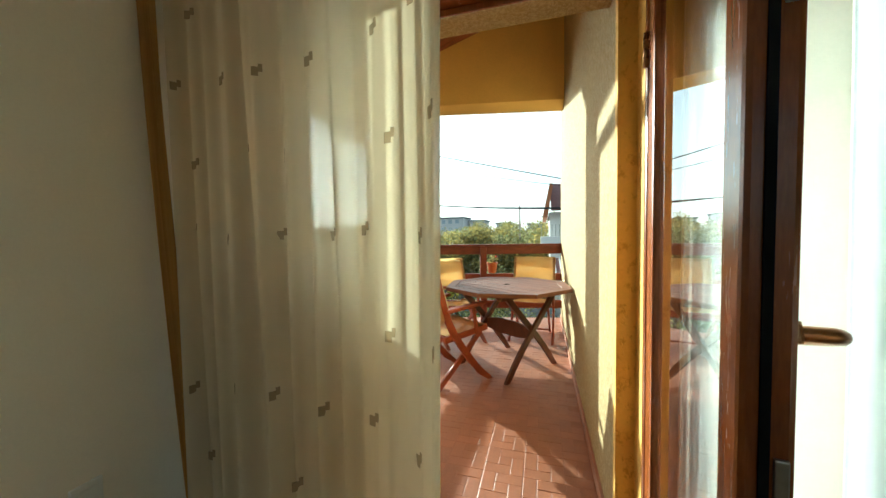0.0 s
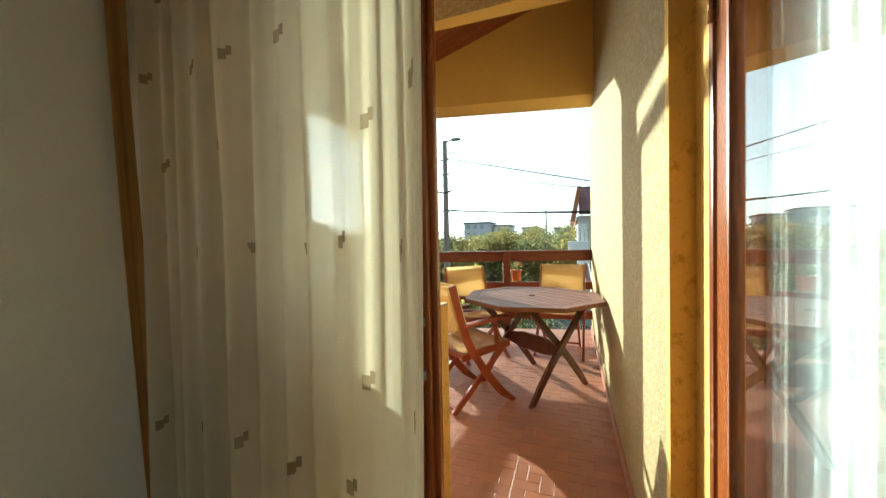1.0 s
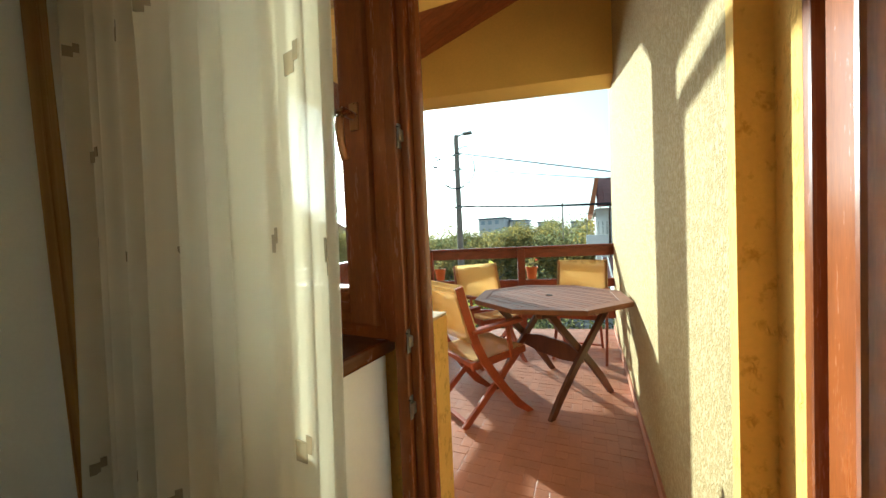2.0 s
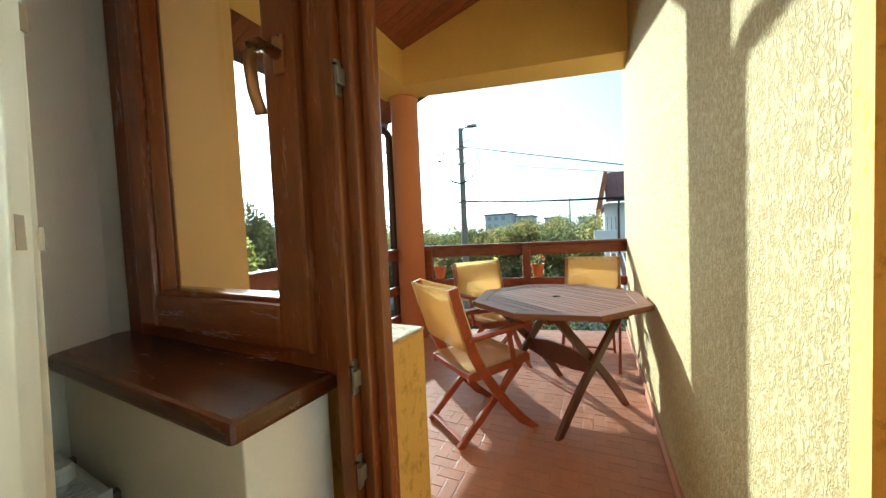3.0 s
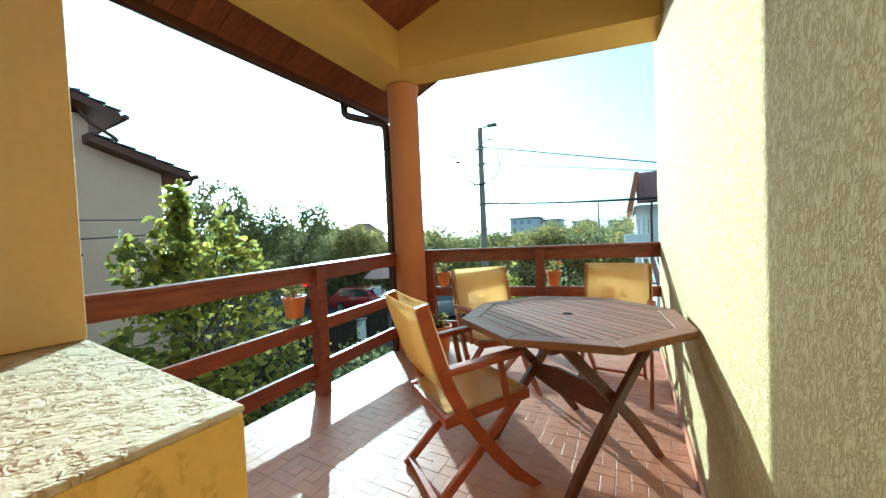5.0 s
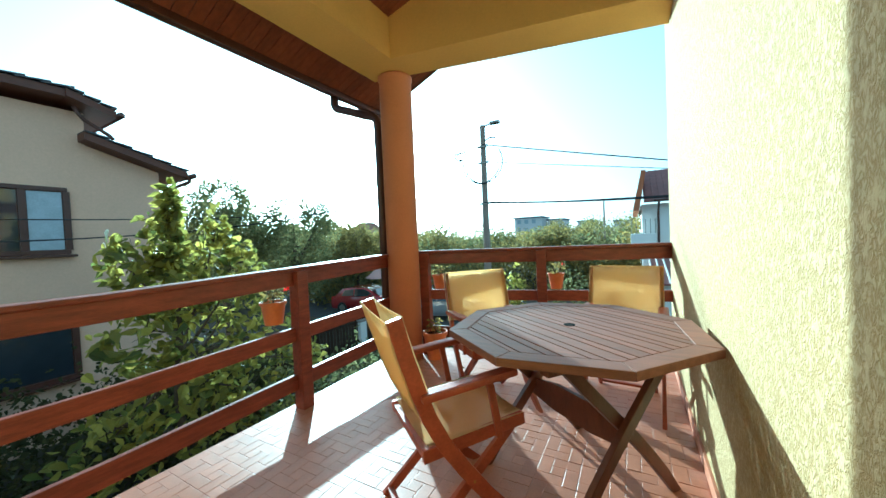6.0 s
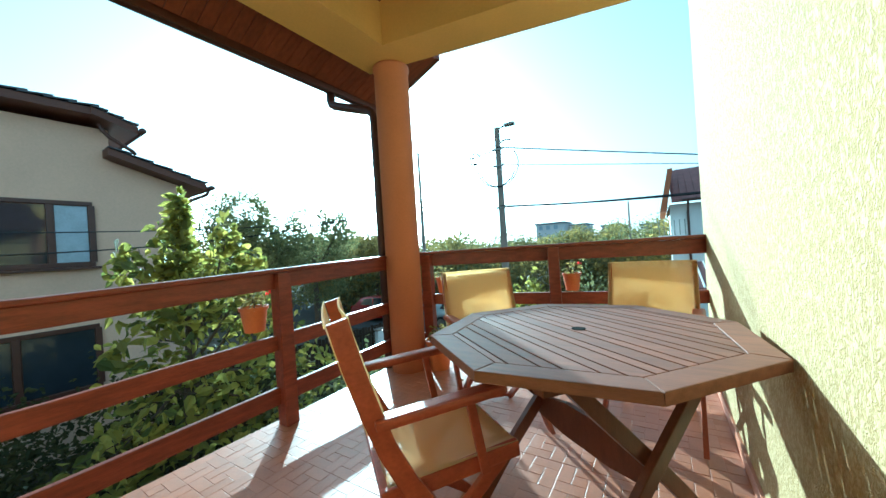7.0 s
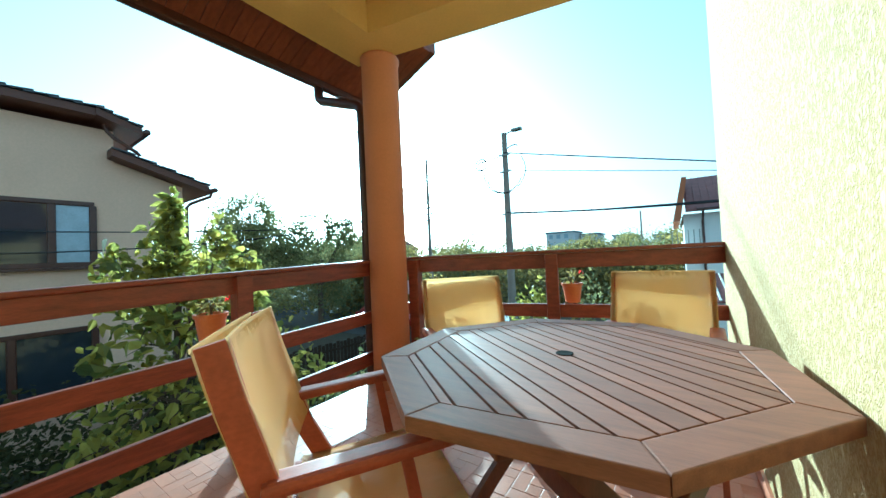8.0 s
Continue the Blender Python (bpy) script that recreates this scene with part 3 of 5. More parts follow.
def curtain(name, plan, z0, z1, mat, folds, depth, label, category="curtain", seed=1, flare=0.0, lean=(0.0, 0.0), calm=0.0):
    """A pleated hanging cloth along a plan line, folds deepening towards the floor."""
    rnd = random.Random(seed)
    pts = [Vector((*p, 0)) for p in plan]
    seg = [0.0]
    for a, b in zip(pts, pts[1:]):
        seg.append(seg[-1] + (b - a).length)
    L = seg[-1]

    def at(s):
        for i in range(len(pts) - 1):
            if s <= seg[i + 1] or i == len(pts) - 2:
                k = (s - seg[i]) / (seg[i + 1] - seg[i])
                return pts[i].lerp(pts[i + 1], k), (pts[i + 1] - pts[i]).normalized()

    ph = [rnd.uniform(0, 6.28) for _ in range(5)]

    def place(u, z):
        p, d = at(u * L)
        e = 0.02
        p0, _ = at(max(0, u - e) * L)
        p1, _ = at(min(1, u + e) * L)
        d = (p1 - p0).normalized()
        p = p.lerp((p0 + p1) / 2, 0.7)
        nrm = Vector((-d.y, d.x, 0))
        k = 0.55 + 0.45 * (1 - (z - z0) / (z1 - z0))
        w = math.sin(u * folds * 6.283 + ph[0] + 2.2 * math.sin(u * 11 + ph[1]) + 0.5 * math.sin(z * 1.3 + ph[2] + u * 5))
        w *= 0.55 + 0.45 * math.sin(u * 17 + ph[2])
        w += 0.4 * math.sin(u * folds * 1.71 * 6.283 + ph[3] + 0.8 * math.sin(z * 0.9 + ph[4]) + 1.5 * math.sin(u * 6.1))
        w += 0.07 * math.sin(u * folds * 3.9 * 6.283 + ph[4] + 0.6 * z)
        return p + nrm * (w * depth * k * (1.0 - calm * min(1.0, max(0.0, (u - 0.5) * 4.0))) + flare * (1 - (z - z0) / (z1 - z0)) ** 2) + d * (0.006 * math.sin(z * 2.1 + u * 21)) + Vector(((lean[0] + (lean[1] - lean[0]) * u) * (1 - (z - z0) / (z1 - z0)) ** 1.6, 0, z))

    bm = bmesh.new()
    nu, nz = int(folds * 32), 30
    grid = [[bm.verts.new(place(i / nu, z0 + (z1 - z0) * j / nz)) for i in range(nu + 1)] for j in range(nz + 1)]
    for j in range(nz):
        for i in range(nu):
            bm.faces.new((grid[j][i], grid[j][i + 1], grid[j + 1][i + 1], grid[j + 1][i]))
    ob = solo(name, bm, mat, label, category, smooth=True)
    sol = ob.modifiers.new("thickness", "SOLIDIFY")
    sol.thickness = 0.0006
    return ob, place, L


sheer, sheer_at, sheer_len = curtain("sheer_curtain", [(-0.33, 1.66), (0.0, 1.64), (0.25, 1.618), (0.45, 1.59), (0.62, 1.535), (0.73, 1.465), (0.812, 1.395)],
                                     0.03, 2.58, CURTAIN, 8.0, 0.048, "cream sheer curtain with small taupe squares, partly drawn before the window", seed=4, flare=-0.08, lean=(0.16, 0.03), calm=0.8)
rnd = random.Random(11)
motif_mesh = None
for row in range(9):
    for col in range(6):
        u = (col + 0.5 + (0.2 if row % 2 else -0.15)) / 6 + rnd.uniform(-0.02, 0.02)
        z = 0.18 + row * 0.26 + rnd.uniform(-0.03, 0.03)
        if not 0.02 < u < 0.98:
            continue
        p, q = sheer_at(u, z), sheer_at(min(1, u + 0.008), z)
        d = (q - p).normalized()
        ang = math.degrees(math.atan2(d.y, d.x))
        if motif_mesh is None:
            b = box((-0.014, -0.0012, -0.018), (0.006, 0.0012, 0.010))
            box((0.006, -0.0010, -0.004), (0.018, 0.0009, 0.020), 0, b)
            motif_mesh = mesh_of("motif", b, MOTIF)
        ob = new("motif", motif_mesh)
        ob.parent = sheer
        ob.matrix_basis = pose(p.x + d.y * 0.001, p.y - d.x * 0.001, p.z, 0, 0, ang)
curtain("side_drape", [(-0.345, 1.575), (-0.335, 1.595), (-0.315, 1.61)], 0.02, 2.58, DRAPE, 3, 0.006, "narrow ochre drape gathered against the wall", seed=8, lean=(0.15, 0.15))
curtain("white_curtain", [(1.418, 1.365), (1.52, 1.36), (1.70, 1.33), (1.95, 1.36)], 0.03, 2.58, CURTAIN_WHITE, 5, 0.010, "white sheer curtain gathered behind the open door", seed=21)
curtain("sheer_curtain", [(1.388, 1.84), (1.380, 1.74), (1.388, 1.64), (1.395, 1.585)], 0.03, 2.58, CURTAIN_BUNCH, 4, 0.007, "white sheer curtain bunched behind the open door", seed=5)
rod = thing("curtain_rod", (0, 0, 0), 0, "brown wooden curtain rod on the wall above the door", "curtain rod")
part("rod", tube([(-0.34, 1.66, 2.585), (2.0, 1.52, 2.585)], 0.010, 12), FRAME_WOOD, rod)

# radiator under the sill
rad = thing("radiator", (0, 0, 0), 0, "white panel radiator with a top grille under the window", "radiator")
part("front_panel", box((-0.34, 1.628, 0.12), (0.06, 1.648, 0.73), 0.008, None, SOUTH), RADIATOR, rad)
part("back_panel", box((-0.34, 1.722, 0.12), (0.06, 1.742, 0.73), 0.008, None, SOUTH), RADIATOR, rad)
for x in (-0.344, 0.056):
    part("side_cover", box((x, 1.63, 0.12), (x + 0.008, 1.74, 0.735), 0.002, None, SOUTH), RADIATOR, rad)
for i in range(31):
    x = -0.33 + i * 0.0127
    part("grille_slat", box((x, 1.648, 0.725), (x + 0.005, 1.722, 0.735), 0, None, SOUTH), RADIATOR, rad)
for x in (-0.25, 0.0):
    part("bracket", box((x, 1.742, 0.2), (x + 0.02, 1.768, 0.70), 0, None, SOUTH), STEEL, rad)
valve = part("valve", tube([SOUTH @ Vector((-0.02, 1.69, 0.72)), SOUTH @ Vector((-0.02, 1.69, 0.755))], 0.011, 12), RADIATOR, rad, "white valve stem", smooth=True)
part("valve_knob", lathe([(0.012, 0.0), (0.021, 0.006), (0.022, 0.03), (0.017, 0.038)], SOUTH @ Vector((-0.02, 1.69, 0.75)), 20), PLASTIC, valve, "white plastic valve knob")

sock = thing("wall_socket", (0, 0, 0), 0, "white plastic wall socket", "socket")
part("plate", box((-0.36, 1.34, 0.38), (-0.350, 1.42, 0.46), 0.004), PLASTIC, sock)
part("insert", box((-0.350, 1.358, 0.398), (-0.347, 1.402, 0.442), 0.001), PLASTIC, sock)

# ---- railings ----
rail = thing("railing", (0, 0, 0), 0, "reddish varnished wooden railing along the balcony side", "railing", "balcony railings")
Y0, Y1 = 2.24, 4.86


def sloped(bm):
    """The side railing drops a little towards the house."""
    for v in bm.verts:
        if v.co.z > 0.05:
            v.co.z -= 0.062 * min(1.0, (Y1 - v.co.y) / 2.1)
    return bm


def long_bar(x0, x1, z0, z1, bevel):
    """A rail along the balcony side in short lengths, so that it can follow the slope."""
    bm = box((x0, Y0, z0), (x1, Y1, z1), bevel)
    bmesh.ops.bisect_plane(bm, geom=bm.verts[:] + bm.edges[:] + bm.faces[:], plane_co=(0, Y1 - 2.1, 0), plane_no=(0, 1, 0))
    return sloped(bm)


for z0, z1, w in ((0.93, 1.035, 0.05), (0.525, 0.625, 0.035), (0.175, 0.285, 0.035)):
    part("rail", long_bar(RAIL_X - w / 2, RAIL_X + w / 2, z0, z1, 0.006), RAIL_WOOD, rail)
part("handrail", long_bar(RAIL_X - 0.055, RAIL_X + 0.055, 1.035, 1.062, 0.008), RAIL_WOOD, rail)
for y in (2.30, 3.80):
    part("post", sloped(box((RAIL_X - 0.052 + 0.025, y - 0.045, 0), (RAIL_X + 0.025 + 0.045, y + 0.045, 1.034), 0.006)), RAIL_WOOD, rail)

rail_n = thing("railing", (0, 0, 0), 0, "reddish varnished wooden railing across the balcony end", "railing", "balcony railings")
XA, XB = -1.05, WALL_X


def nb(x0, x1, z, w, h):
    return bar((x0, north(x0), z), (x1, north(x1), z), w, h, 0.006)


for z, h, w in ((0.99, 0.11, 0.05), (0.612, 0.10, 0.035), (0.23, 0.11, 0.035)):
    part("rail", nb(XA, XB, z, w, h), RAIL_WOOD_X, rail_n)
part("handrail", nb(XA, XB, 1.060, 0.11, 0.027), RAIL_WOOD_X, rail_n)
for x in (-0.93, 0.205):
    m = Matrix.Translation((x, north(x) - 0.03, 0)) @ Matrix.Rotation(math.atan(NSLOPE), 4, "Z")
    part("post", box((-0.045, -0.05, 0), (0.045, 0.05, 1.045), 0.006, None, m), RAIL_WOOD_X, rail_n)

# ---- bent wood ----


def sweep(points, side, thick, deep):
    """One bent bar of rectangular section: 'thick' along the fixed side axis, 'deep' across it."""
    bm = bmesh.new()
    pts = [Vector(p) for p in points]
    side = Vector(side).normalized()
    rings = []
    c = 0.12
    for i, p in enumerate(pts):
        d = (pts[min(i + 1, len(pts) - 1)] - pts[max(i - 1, 0)]).normalized()
        if i == 0 and p.z < 0.01:
            up = Vector((d.x, d.y, 0)).normalized()
        else:
            up = side.cross(d).normalized()
        up = up if up.dot(side.cross(d)) >= 0 else -up
        ring = []
        for a, b in ((-1, -1 + c), (-1, 1 - c), (-1 + c, 1), (1 - c, 1), (1, 1 - c), (1, -1 + c), (1 - c, -1), (-1 + c, -1)):
            ring.append(bm.verts.new(p + side * a * thick / 2 + up * b * deep / 2))
        rings.append(ring)
    for p, q in zip(rings, rings[1:]):
        for k in range(8):
            bm.faces.new((p[k], p[(k + 1) % 8], q[(k + 1) % 8], q[k]))
    bm.faces.new(rings[0])
    bm.faces.new(rings[-1][::-1])
    return bm


# ---- table ----
TC, TR, TROT = Vector((0.683, 3.885)), 0.583, -16.8
SLAT_DIR = -39.3


def octagon(r):
    return [(r * math.cos(radians(TROT + 45 * k)), r * math.sin(radians(TROT + 45 * k))) for k in range(8)]


def clip(poly, p, n):
    """The part of a convex outline on the side of p that n points to."""
    out = []
    for i in range(len(poly)):
        a, b = Vector(poly[i]), Vector(poly[(i + 1) % len(poly)])
        da, db = (a - p).dot(n), (b - p).dot(n)
        if da >= 0:
            out.append(a)
        if da * db < 0:
            out.append(a.lerp(b, da / (da - db)))
    return out


table = thing("octagonal_table", (TC.x, TC.y, 0), 0, "weathered brown slatted octagonal wooden garden table", "table")
TZ = 0.745
outer, inner = octagon(TR), octagon(TR - 0.088)
for k in range(8):
    o = [outer[k], outer[(k + 1) % 8], inner[(k + 1) % 8], inner[k]]
    c = sum((Vector(p) for p in o), Vector((0, 0))) / 4
    o = [tuple(c + (Vector(p) - c) * 0.994) for p in o]
    part("rim_board", prism(o, TZ - 0.032, TZ, None, 0.003), TABLE_WOOD, table)
d = Vector((math.cos(radians(SLAT_DIR)), math.sin(radians(SLAT_DIR))))
nrm = Vector((-d.y, d.x))
inner2 = [Vector(p) * 0.992 for p in octagon(TR - 0.088)]
edge, k = -0.468, 0
while edge < 0.468:
    wide = 0.060 if k % 2 else 0.036
    poly = clip(clip([tuple(p) for p in inner2], nrm * edge, nrm), nrm * (edge + wide), -nrm)
    edge += wide + 0.0062
    k += 1
    if len(poly) < 3:
        continue
    part("slat", prism([tuple(p) for p in poly], TZ - 0.016, TZ - 0.001, None, 0.0015), TABLE_WOOD, table)
# no opening is cut: a black disc paints the hole's dark inside
part("parasol_hole", lathe([(0.026, TZ - 0.01), (0.026, TZ + 0.0015), (0.020, TZ + 0.0018), (0.0005, TZ + 0.0006)], (0, 0, 0), 24), SEAL, table, "black disc painting the dark of the parasol hole")
ld = Vector((0.604, 0.797))
ln = Vector((-ld.y, ld.x))
for s in (-0.285, 0.285):
    for sg, off in ((1, -0.016), (-1, 0.016)):
        a = ln * (s + off) - ld * 0.335 * sg
        b = ln * (s + off) + ld * 0.30 * sg
        mid = (a + b) / 2
        bow = []
        for q in range(7):
            v = q / 6
            p = a.lerp(b, v) - ld * sg * 0.045 * math.sin(math.pi * v) * (1 - v)
            bow.append(Vector((p.x, p.y, (TZ - 0.05) * v)))
        bm = sweep(bow, (ln.x, ln.y, 0), 0.028, 0.051)
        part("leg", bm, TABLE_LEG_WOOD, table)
    a, b = ln * s - ld * 0.40, ln * s + ld * 0.40
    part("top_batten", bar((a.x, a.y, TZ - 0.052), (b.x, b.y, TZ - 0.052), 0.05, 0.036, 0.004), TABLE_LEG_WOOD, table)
a, b = ln * -0.285, ln * 0.285
board = bmesh.new()
side = [(-0.29, 0.30), (-0.12, 0.275), (0.12, 0.275), (0.29, 0.30), (0.29, 0.38), (0.10, 0.415), (-0.10, 0.415), (-0.29, 0.38)]
for off in (-0.011, 0.011):
    ring = [board.verts.new((ln.x * u + ld.x * off, ln.y * u + ld.y * off, z)) for u, z in side]
    board.faces.new(ring if off > 0 else ring[::-1])
board.verts.ensure_lookup_table()
n8 = len(side)
for q in range(n8):
    board.faces.new((board.verts[q], board.verts[(q + 1) % n8], board.verts[n8 + (q + 1) % n8], board.verts[n8 + q]))
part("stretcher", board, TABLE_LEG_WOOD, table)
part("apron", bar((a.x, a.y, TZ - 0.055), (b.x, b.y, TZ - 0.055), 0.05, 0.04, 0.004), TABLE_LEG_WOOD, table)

# ---- folding armchairs ----


def folding_chair(loc, facing, label):
    """A folding armchair; local +y is the way the sitter faces."""
    ch = thing("folding_armchair", (loc[0], loc[1], 0), facing, label, "chair", "chairs round the table")
    W, Wi = 0.235, 0.185
    for s in (-1, 1):
        # long upright: front foot, crossing, seat back, up to the top of the back
        key = [(0.262, 0.0), (0.155, 0.085), (0.055, 0.20), (-0.035, 0.32), (-0.110, 0.43), (-0.165, 0.54), (-0.205, 0.65), (-0.245, 0.78), (-0.280, 0.915)]
        pts = [(s * W, y, z) for y, z in key]
        bm = sweep(pts, (1, 0, 0), 0.024, 0.056)
        part("back_upright", bm, CHAIR_WOOD, ch)
        # inner leg: rear foot up to the front of the seat
        bm = bar((s * Wi, -0.25, 0.0), (s * Wi, 0.21, 0.40), 0.042, 0.022, 0.004, None, (1, 0, 0))
        part("cross_leg", bm, CHAIR_WOOD, ch)
        part("seat_rail", bar((s * (W - 0.024), -0.19, 0.395), (s * (W - 0.024), 0.255, 0.435), 0.024, 0.05, 0.005), CHAIR_WOOD, ch)
        arm = part("armrest", bar((s * (W + 0.006), -0.20, 0.625), (s * (W + 0.006), 0.20, 0.652), 0.062, 0.030, 0.012), CHAIR_WOOD, ch)
        part("arm_post", bar((s * W, 0.125, 0.40), (s * W, 0.085, 0.635), 0.028, 0.02, 0.004, None, (1, 0, 0)), CHAIR_WOOD, ch)
        part("bolt", tube([(s * (W + 0.014), 0.0, 0.275 - 0.01), (s * (W - 0.03), 0.0, 0.275 - 0.01)], 0.006, 10), BRONZE, ch, "brass bolt")
    part("foot_bar", bar((-Wi, -0.225, 0.03), (Wi, -0.225, 0.03), 0.03, 0.018, 0.003), CHAIR_WOOD, ch)
    part("seat_front_bar", bar((-W + 0.03, 0.245, 0.425), (W - 0.03, 0.245, 0.425), 0.03, 0.045, 0.006), CHAIR_WOOD, ch)
    part("seat_rear_bar", bar((-W + 0.03, -0.175, 0.40), (W - 0.03, -0.175, 0.40), 0.03, 0.03, 0.005), CHAIR_WOOD, ch)
    # slung seat, and a back made of one loop of mesh slipped over both uprights
    back = [(-0.175, 0.565), (-0.197, 0.63), (-0.221, 0.71), (-0.247, 0.79), (-0.268, 0.865), (-0.280, 0.912)]
    sheets = (("seat", [(-0.17, 0.432), (-0.07, 0.436), (0.04, 0.444), (0.14, 0.452), (0.25, 0.460)], W - 0.012, (0.0, -0.022), (0.0, 0.0)),
              ("backrest", back, W + 0.013, (-0.026, -0.004), (0.030, 0.008)),
              ("back_cover", back, W + 0.013, (-0.010, -0.003), (-0.030, -0.008)))
    for nm, line, hw, sag, off in sheets:
        bm = bmesh.new()
        nu = 12
        g = []
        for j, (y, z) in enumerate(line):
            v = j / (len(line) - 1)
            row = []
            for i in range(nu + 1):
                u = i / nu * 2 - 1
                q = (1 - u * u) * (0.5 + 0.5 * math.sin(math.pi * min(1, v + 0.15)))
                row.append(bm.verts.new((u * hw, y + off[0] + sag[0] * q, z + off[1] + sag[1] * q)))
            g.append(row)
        for j in range(len(line) - 1):
            for i in range(nu):
                bm.faces.new((g[j][i], g[j][i + 1], g[j + 1][i + 1], g[j + 1][i]))
        bmesh.ops.solidify(bm, geom=list(bm.faces), thickness=0.003)
        cl = part(nm, bm, FABRIC, ch, "yellow woven mesh " + nm.replace("_", " "), smooth=True)
        if nm == "backrest":
            part("hem", sweep([(u / 6 * (hw - 0.004), back[-1][0] + 0.0285 - 0.026 * (1 - (u / 6) ** 2) * 0.5, back[-1][1] + 0.008) for u in range(-6, 7)], (0, 0, 1), 0.010, 0.005), FABRIC, cl)
            part("hem", sweep([(u / 6 * (hw - 0.004), back[-1][0] - 0.0315 - 0.010 * (1 - (u / 6) ** 2) * 0.5, back[-1][1] - 0.006) for u in range(-6, 7)], (0, 0, 1), 0.010, 0.005), FABRIC, cl)
    return ch


folding_chair((0.222, 3.46), -37.5, "reddish wooden folding armchair with yellow mesh, turned to the table")
folding_chair((0.035, 4.46), -136.0, "reddish wooden folding armchair with sunlit yellow mesh by the column")
folding_chair((0.885, 4.82), 176.0, "reddish wooden folding armchair with shaded yellow mesh by the wall")

# ---- gutter and downpipe ----
gut = thing("roof_gutter", (0, 0, 0), 0, "brown half-round roof gutter with a downpipe beside the column", "gutter")
bm = bmesh.new()
prof = [(0.058 * math.cos(a), 0.058 * math.sin(a)) for a in (math.pi + math.pi * k / 10 for k in range(11))]
prof += [(0.052 * math.cos(a), 0.052 * math.sin(a)) for a in (2 * math.pi - math.pi * k / 10 for k in range(11))]
ends = [[bm.verts.new((-1.828 + px, y, 2.83 + pz)) for px, pz in prof] for y in (1.4, 5.68)]
for k in range(len(prof)):
    k2 = (k + 1) % len(prof)
    bm.faces.new((ends[0][k], ends[0][k2], ends[1][k2], ends[1][k]))
bm.faces.new(ends[0])
bm.faces.new(ends[1][::-1])
part("trough", bm, GUTTER, gut)
part("downpipe", tube([(-1.828, 4.88, 2.79), (-1.828, 4.88, 2.70), (-1.82, 4.88, 2.665), (-1.79, 4.885, 2.64), (-1.42, 4.89, 2.50), (-1.32, 4.90, 2.465), (-1.27, 4.90, 2.42), (-1.258, 4.90, 2.35), (-1.258, 4.90, -2.85)], 0.044, 14), GUTTER, gut, smooth=True)
for z in (0.35, 1.40, 2.2):
    part("pipe_clip", tube([(-1.258, 4.90, z - 0.012), (-1.258, 4.90, z + 0.012)], 0.049, 14), GUTTER, gut)

# unseen window added in the far wall of the room as fill daylight
w2 = thing("fill_window", (0, 0, 0), 0, "unseen window added in the back wall to brighten the room", "window", kind="structure")
for b in frame_ring(0.1, 2.9, 0.5, 2.35, -2.74, -2.66, 0.07, Matrix.Identity(4)):
    part("window_frame", b, FRAME_WOOD, w2)

# added blind: its clearness sets how much fill light enters
curtain("fill_blind", [(0.12, -2.62), (1.5, -2.625), (2.88, -2.62)], 0.45, 2.4, cloth("cream_blind", (0.92, 0.80, 0.58), clear=0.72, through=0.6), 14, 0.008, "unseen cream curtain added to set the back window's fill light", seed=3)

# ---- potted plants on the railings ----


def leaf_mesh(name, centres, sizes, seed, droop=0.3, aspect=0.62, fold=0.15):
    """Many small folded leaves, one at each centre."""
    rng = np.random.default_rng(seed)
    c = np.asarray(centres, dtype=float)
    n = len(c)
    s = np.asarray(sizes, dtype=float).reshape(-1, 1) * np.ones((n, 1))
    a = rng.normal(size=(n, 3))
    a[:, 2] = a[:, 2] * 0.6 - droop
    a /= np.linalg.norm(a, axis=1, keepdims=True)
    r = rng.normal(size=(n, 3))
    b = np.cross(a, r)
    b /= np.linalg.norm(b, axis=1, keepdims=True)
    nn = np.cross(a, b)
    v = np.empty((n, 6, 3))
    v[:, 0] = c - a * s * 0.5
    v[:, 1] = c - a * s * 0.1 + b * s * 0.5 * aspect + nn * s * fold
    v[:, 2] = c + a * s * 0.5
    v[:, 3] = c - a * s * 0.1 - b * s * 0.5 * aspect + nn * s * fold
    v[:, 4] = c - a * s * 0.42 + b * s * 0.3 * aspect + nn * s * fold * 0.7
    v[:, 5] = c - a * s * 0.42 - b * s * 0.3 * aspect + nn * s * fold * 0.7
    base = np.arange(n)[:, None] * 6
    f1 = base + np.array([[0, 4, 1, 2]])
    f2 = base + np.array([[0, 2, 3, 5]])
    me = bpy.data.meshes.new(name)
    me.from_pydata(v.reshape(-1, 3).tolist(), [], np.vstack([f1, f2]).tolist())
    return me


def blob_points(clumps, seed, shell=0.55):
    """Points in uneven clumps: each (x, y, z, rx, ry, rz, count)."""
    rng = np.random.default_rng(seed)
    out = []
    for x, y, z, rx, ry, rz, n in clumps:
        p = rng.normal(size=(int(n), 3))
        p /= np.linalg.norm(p, axis=1, keepdims=True)
        rad = shell + (1 - shell) * rng.random((int(n), 1)) ** 0.7
        rad *= 1 + 0.28 * np.sin(5 * p[:, :1] + x) * np.cos(4 * p[:, 1:2] + y)
        out.append(p * rad * np.array([rx, ry, rz]) + np.array([x, y, z]))
    return np.vstack(out)


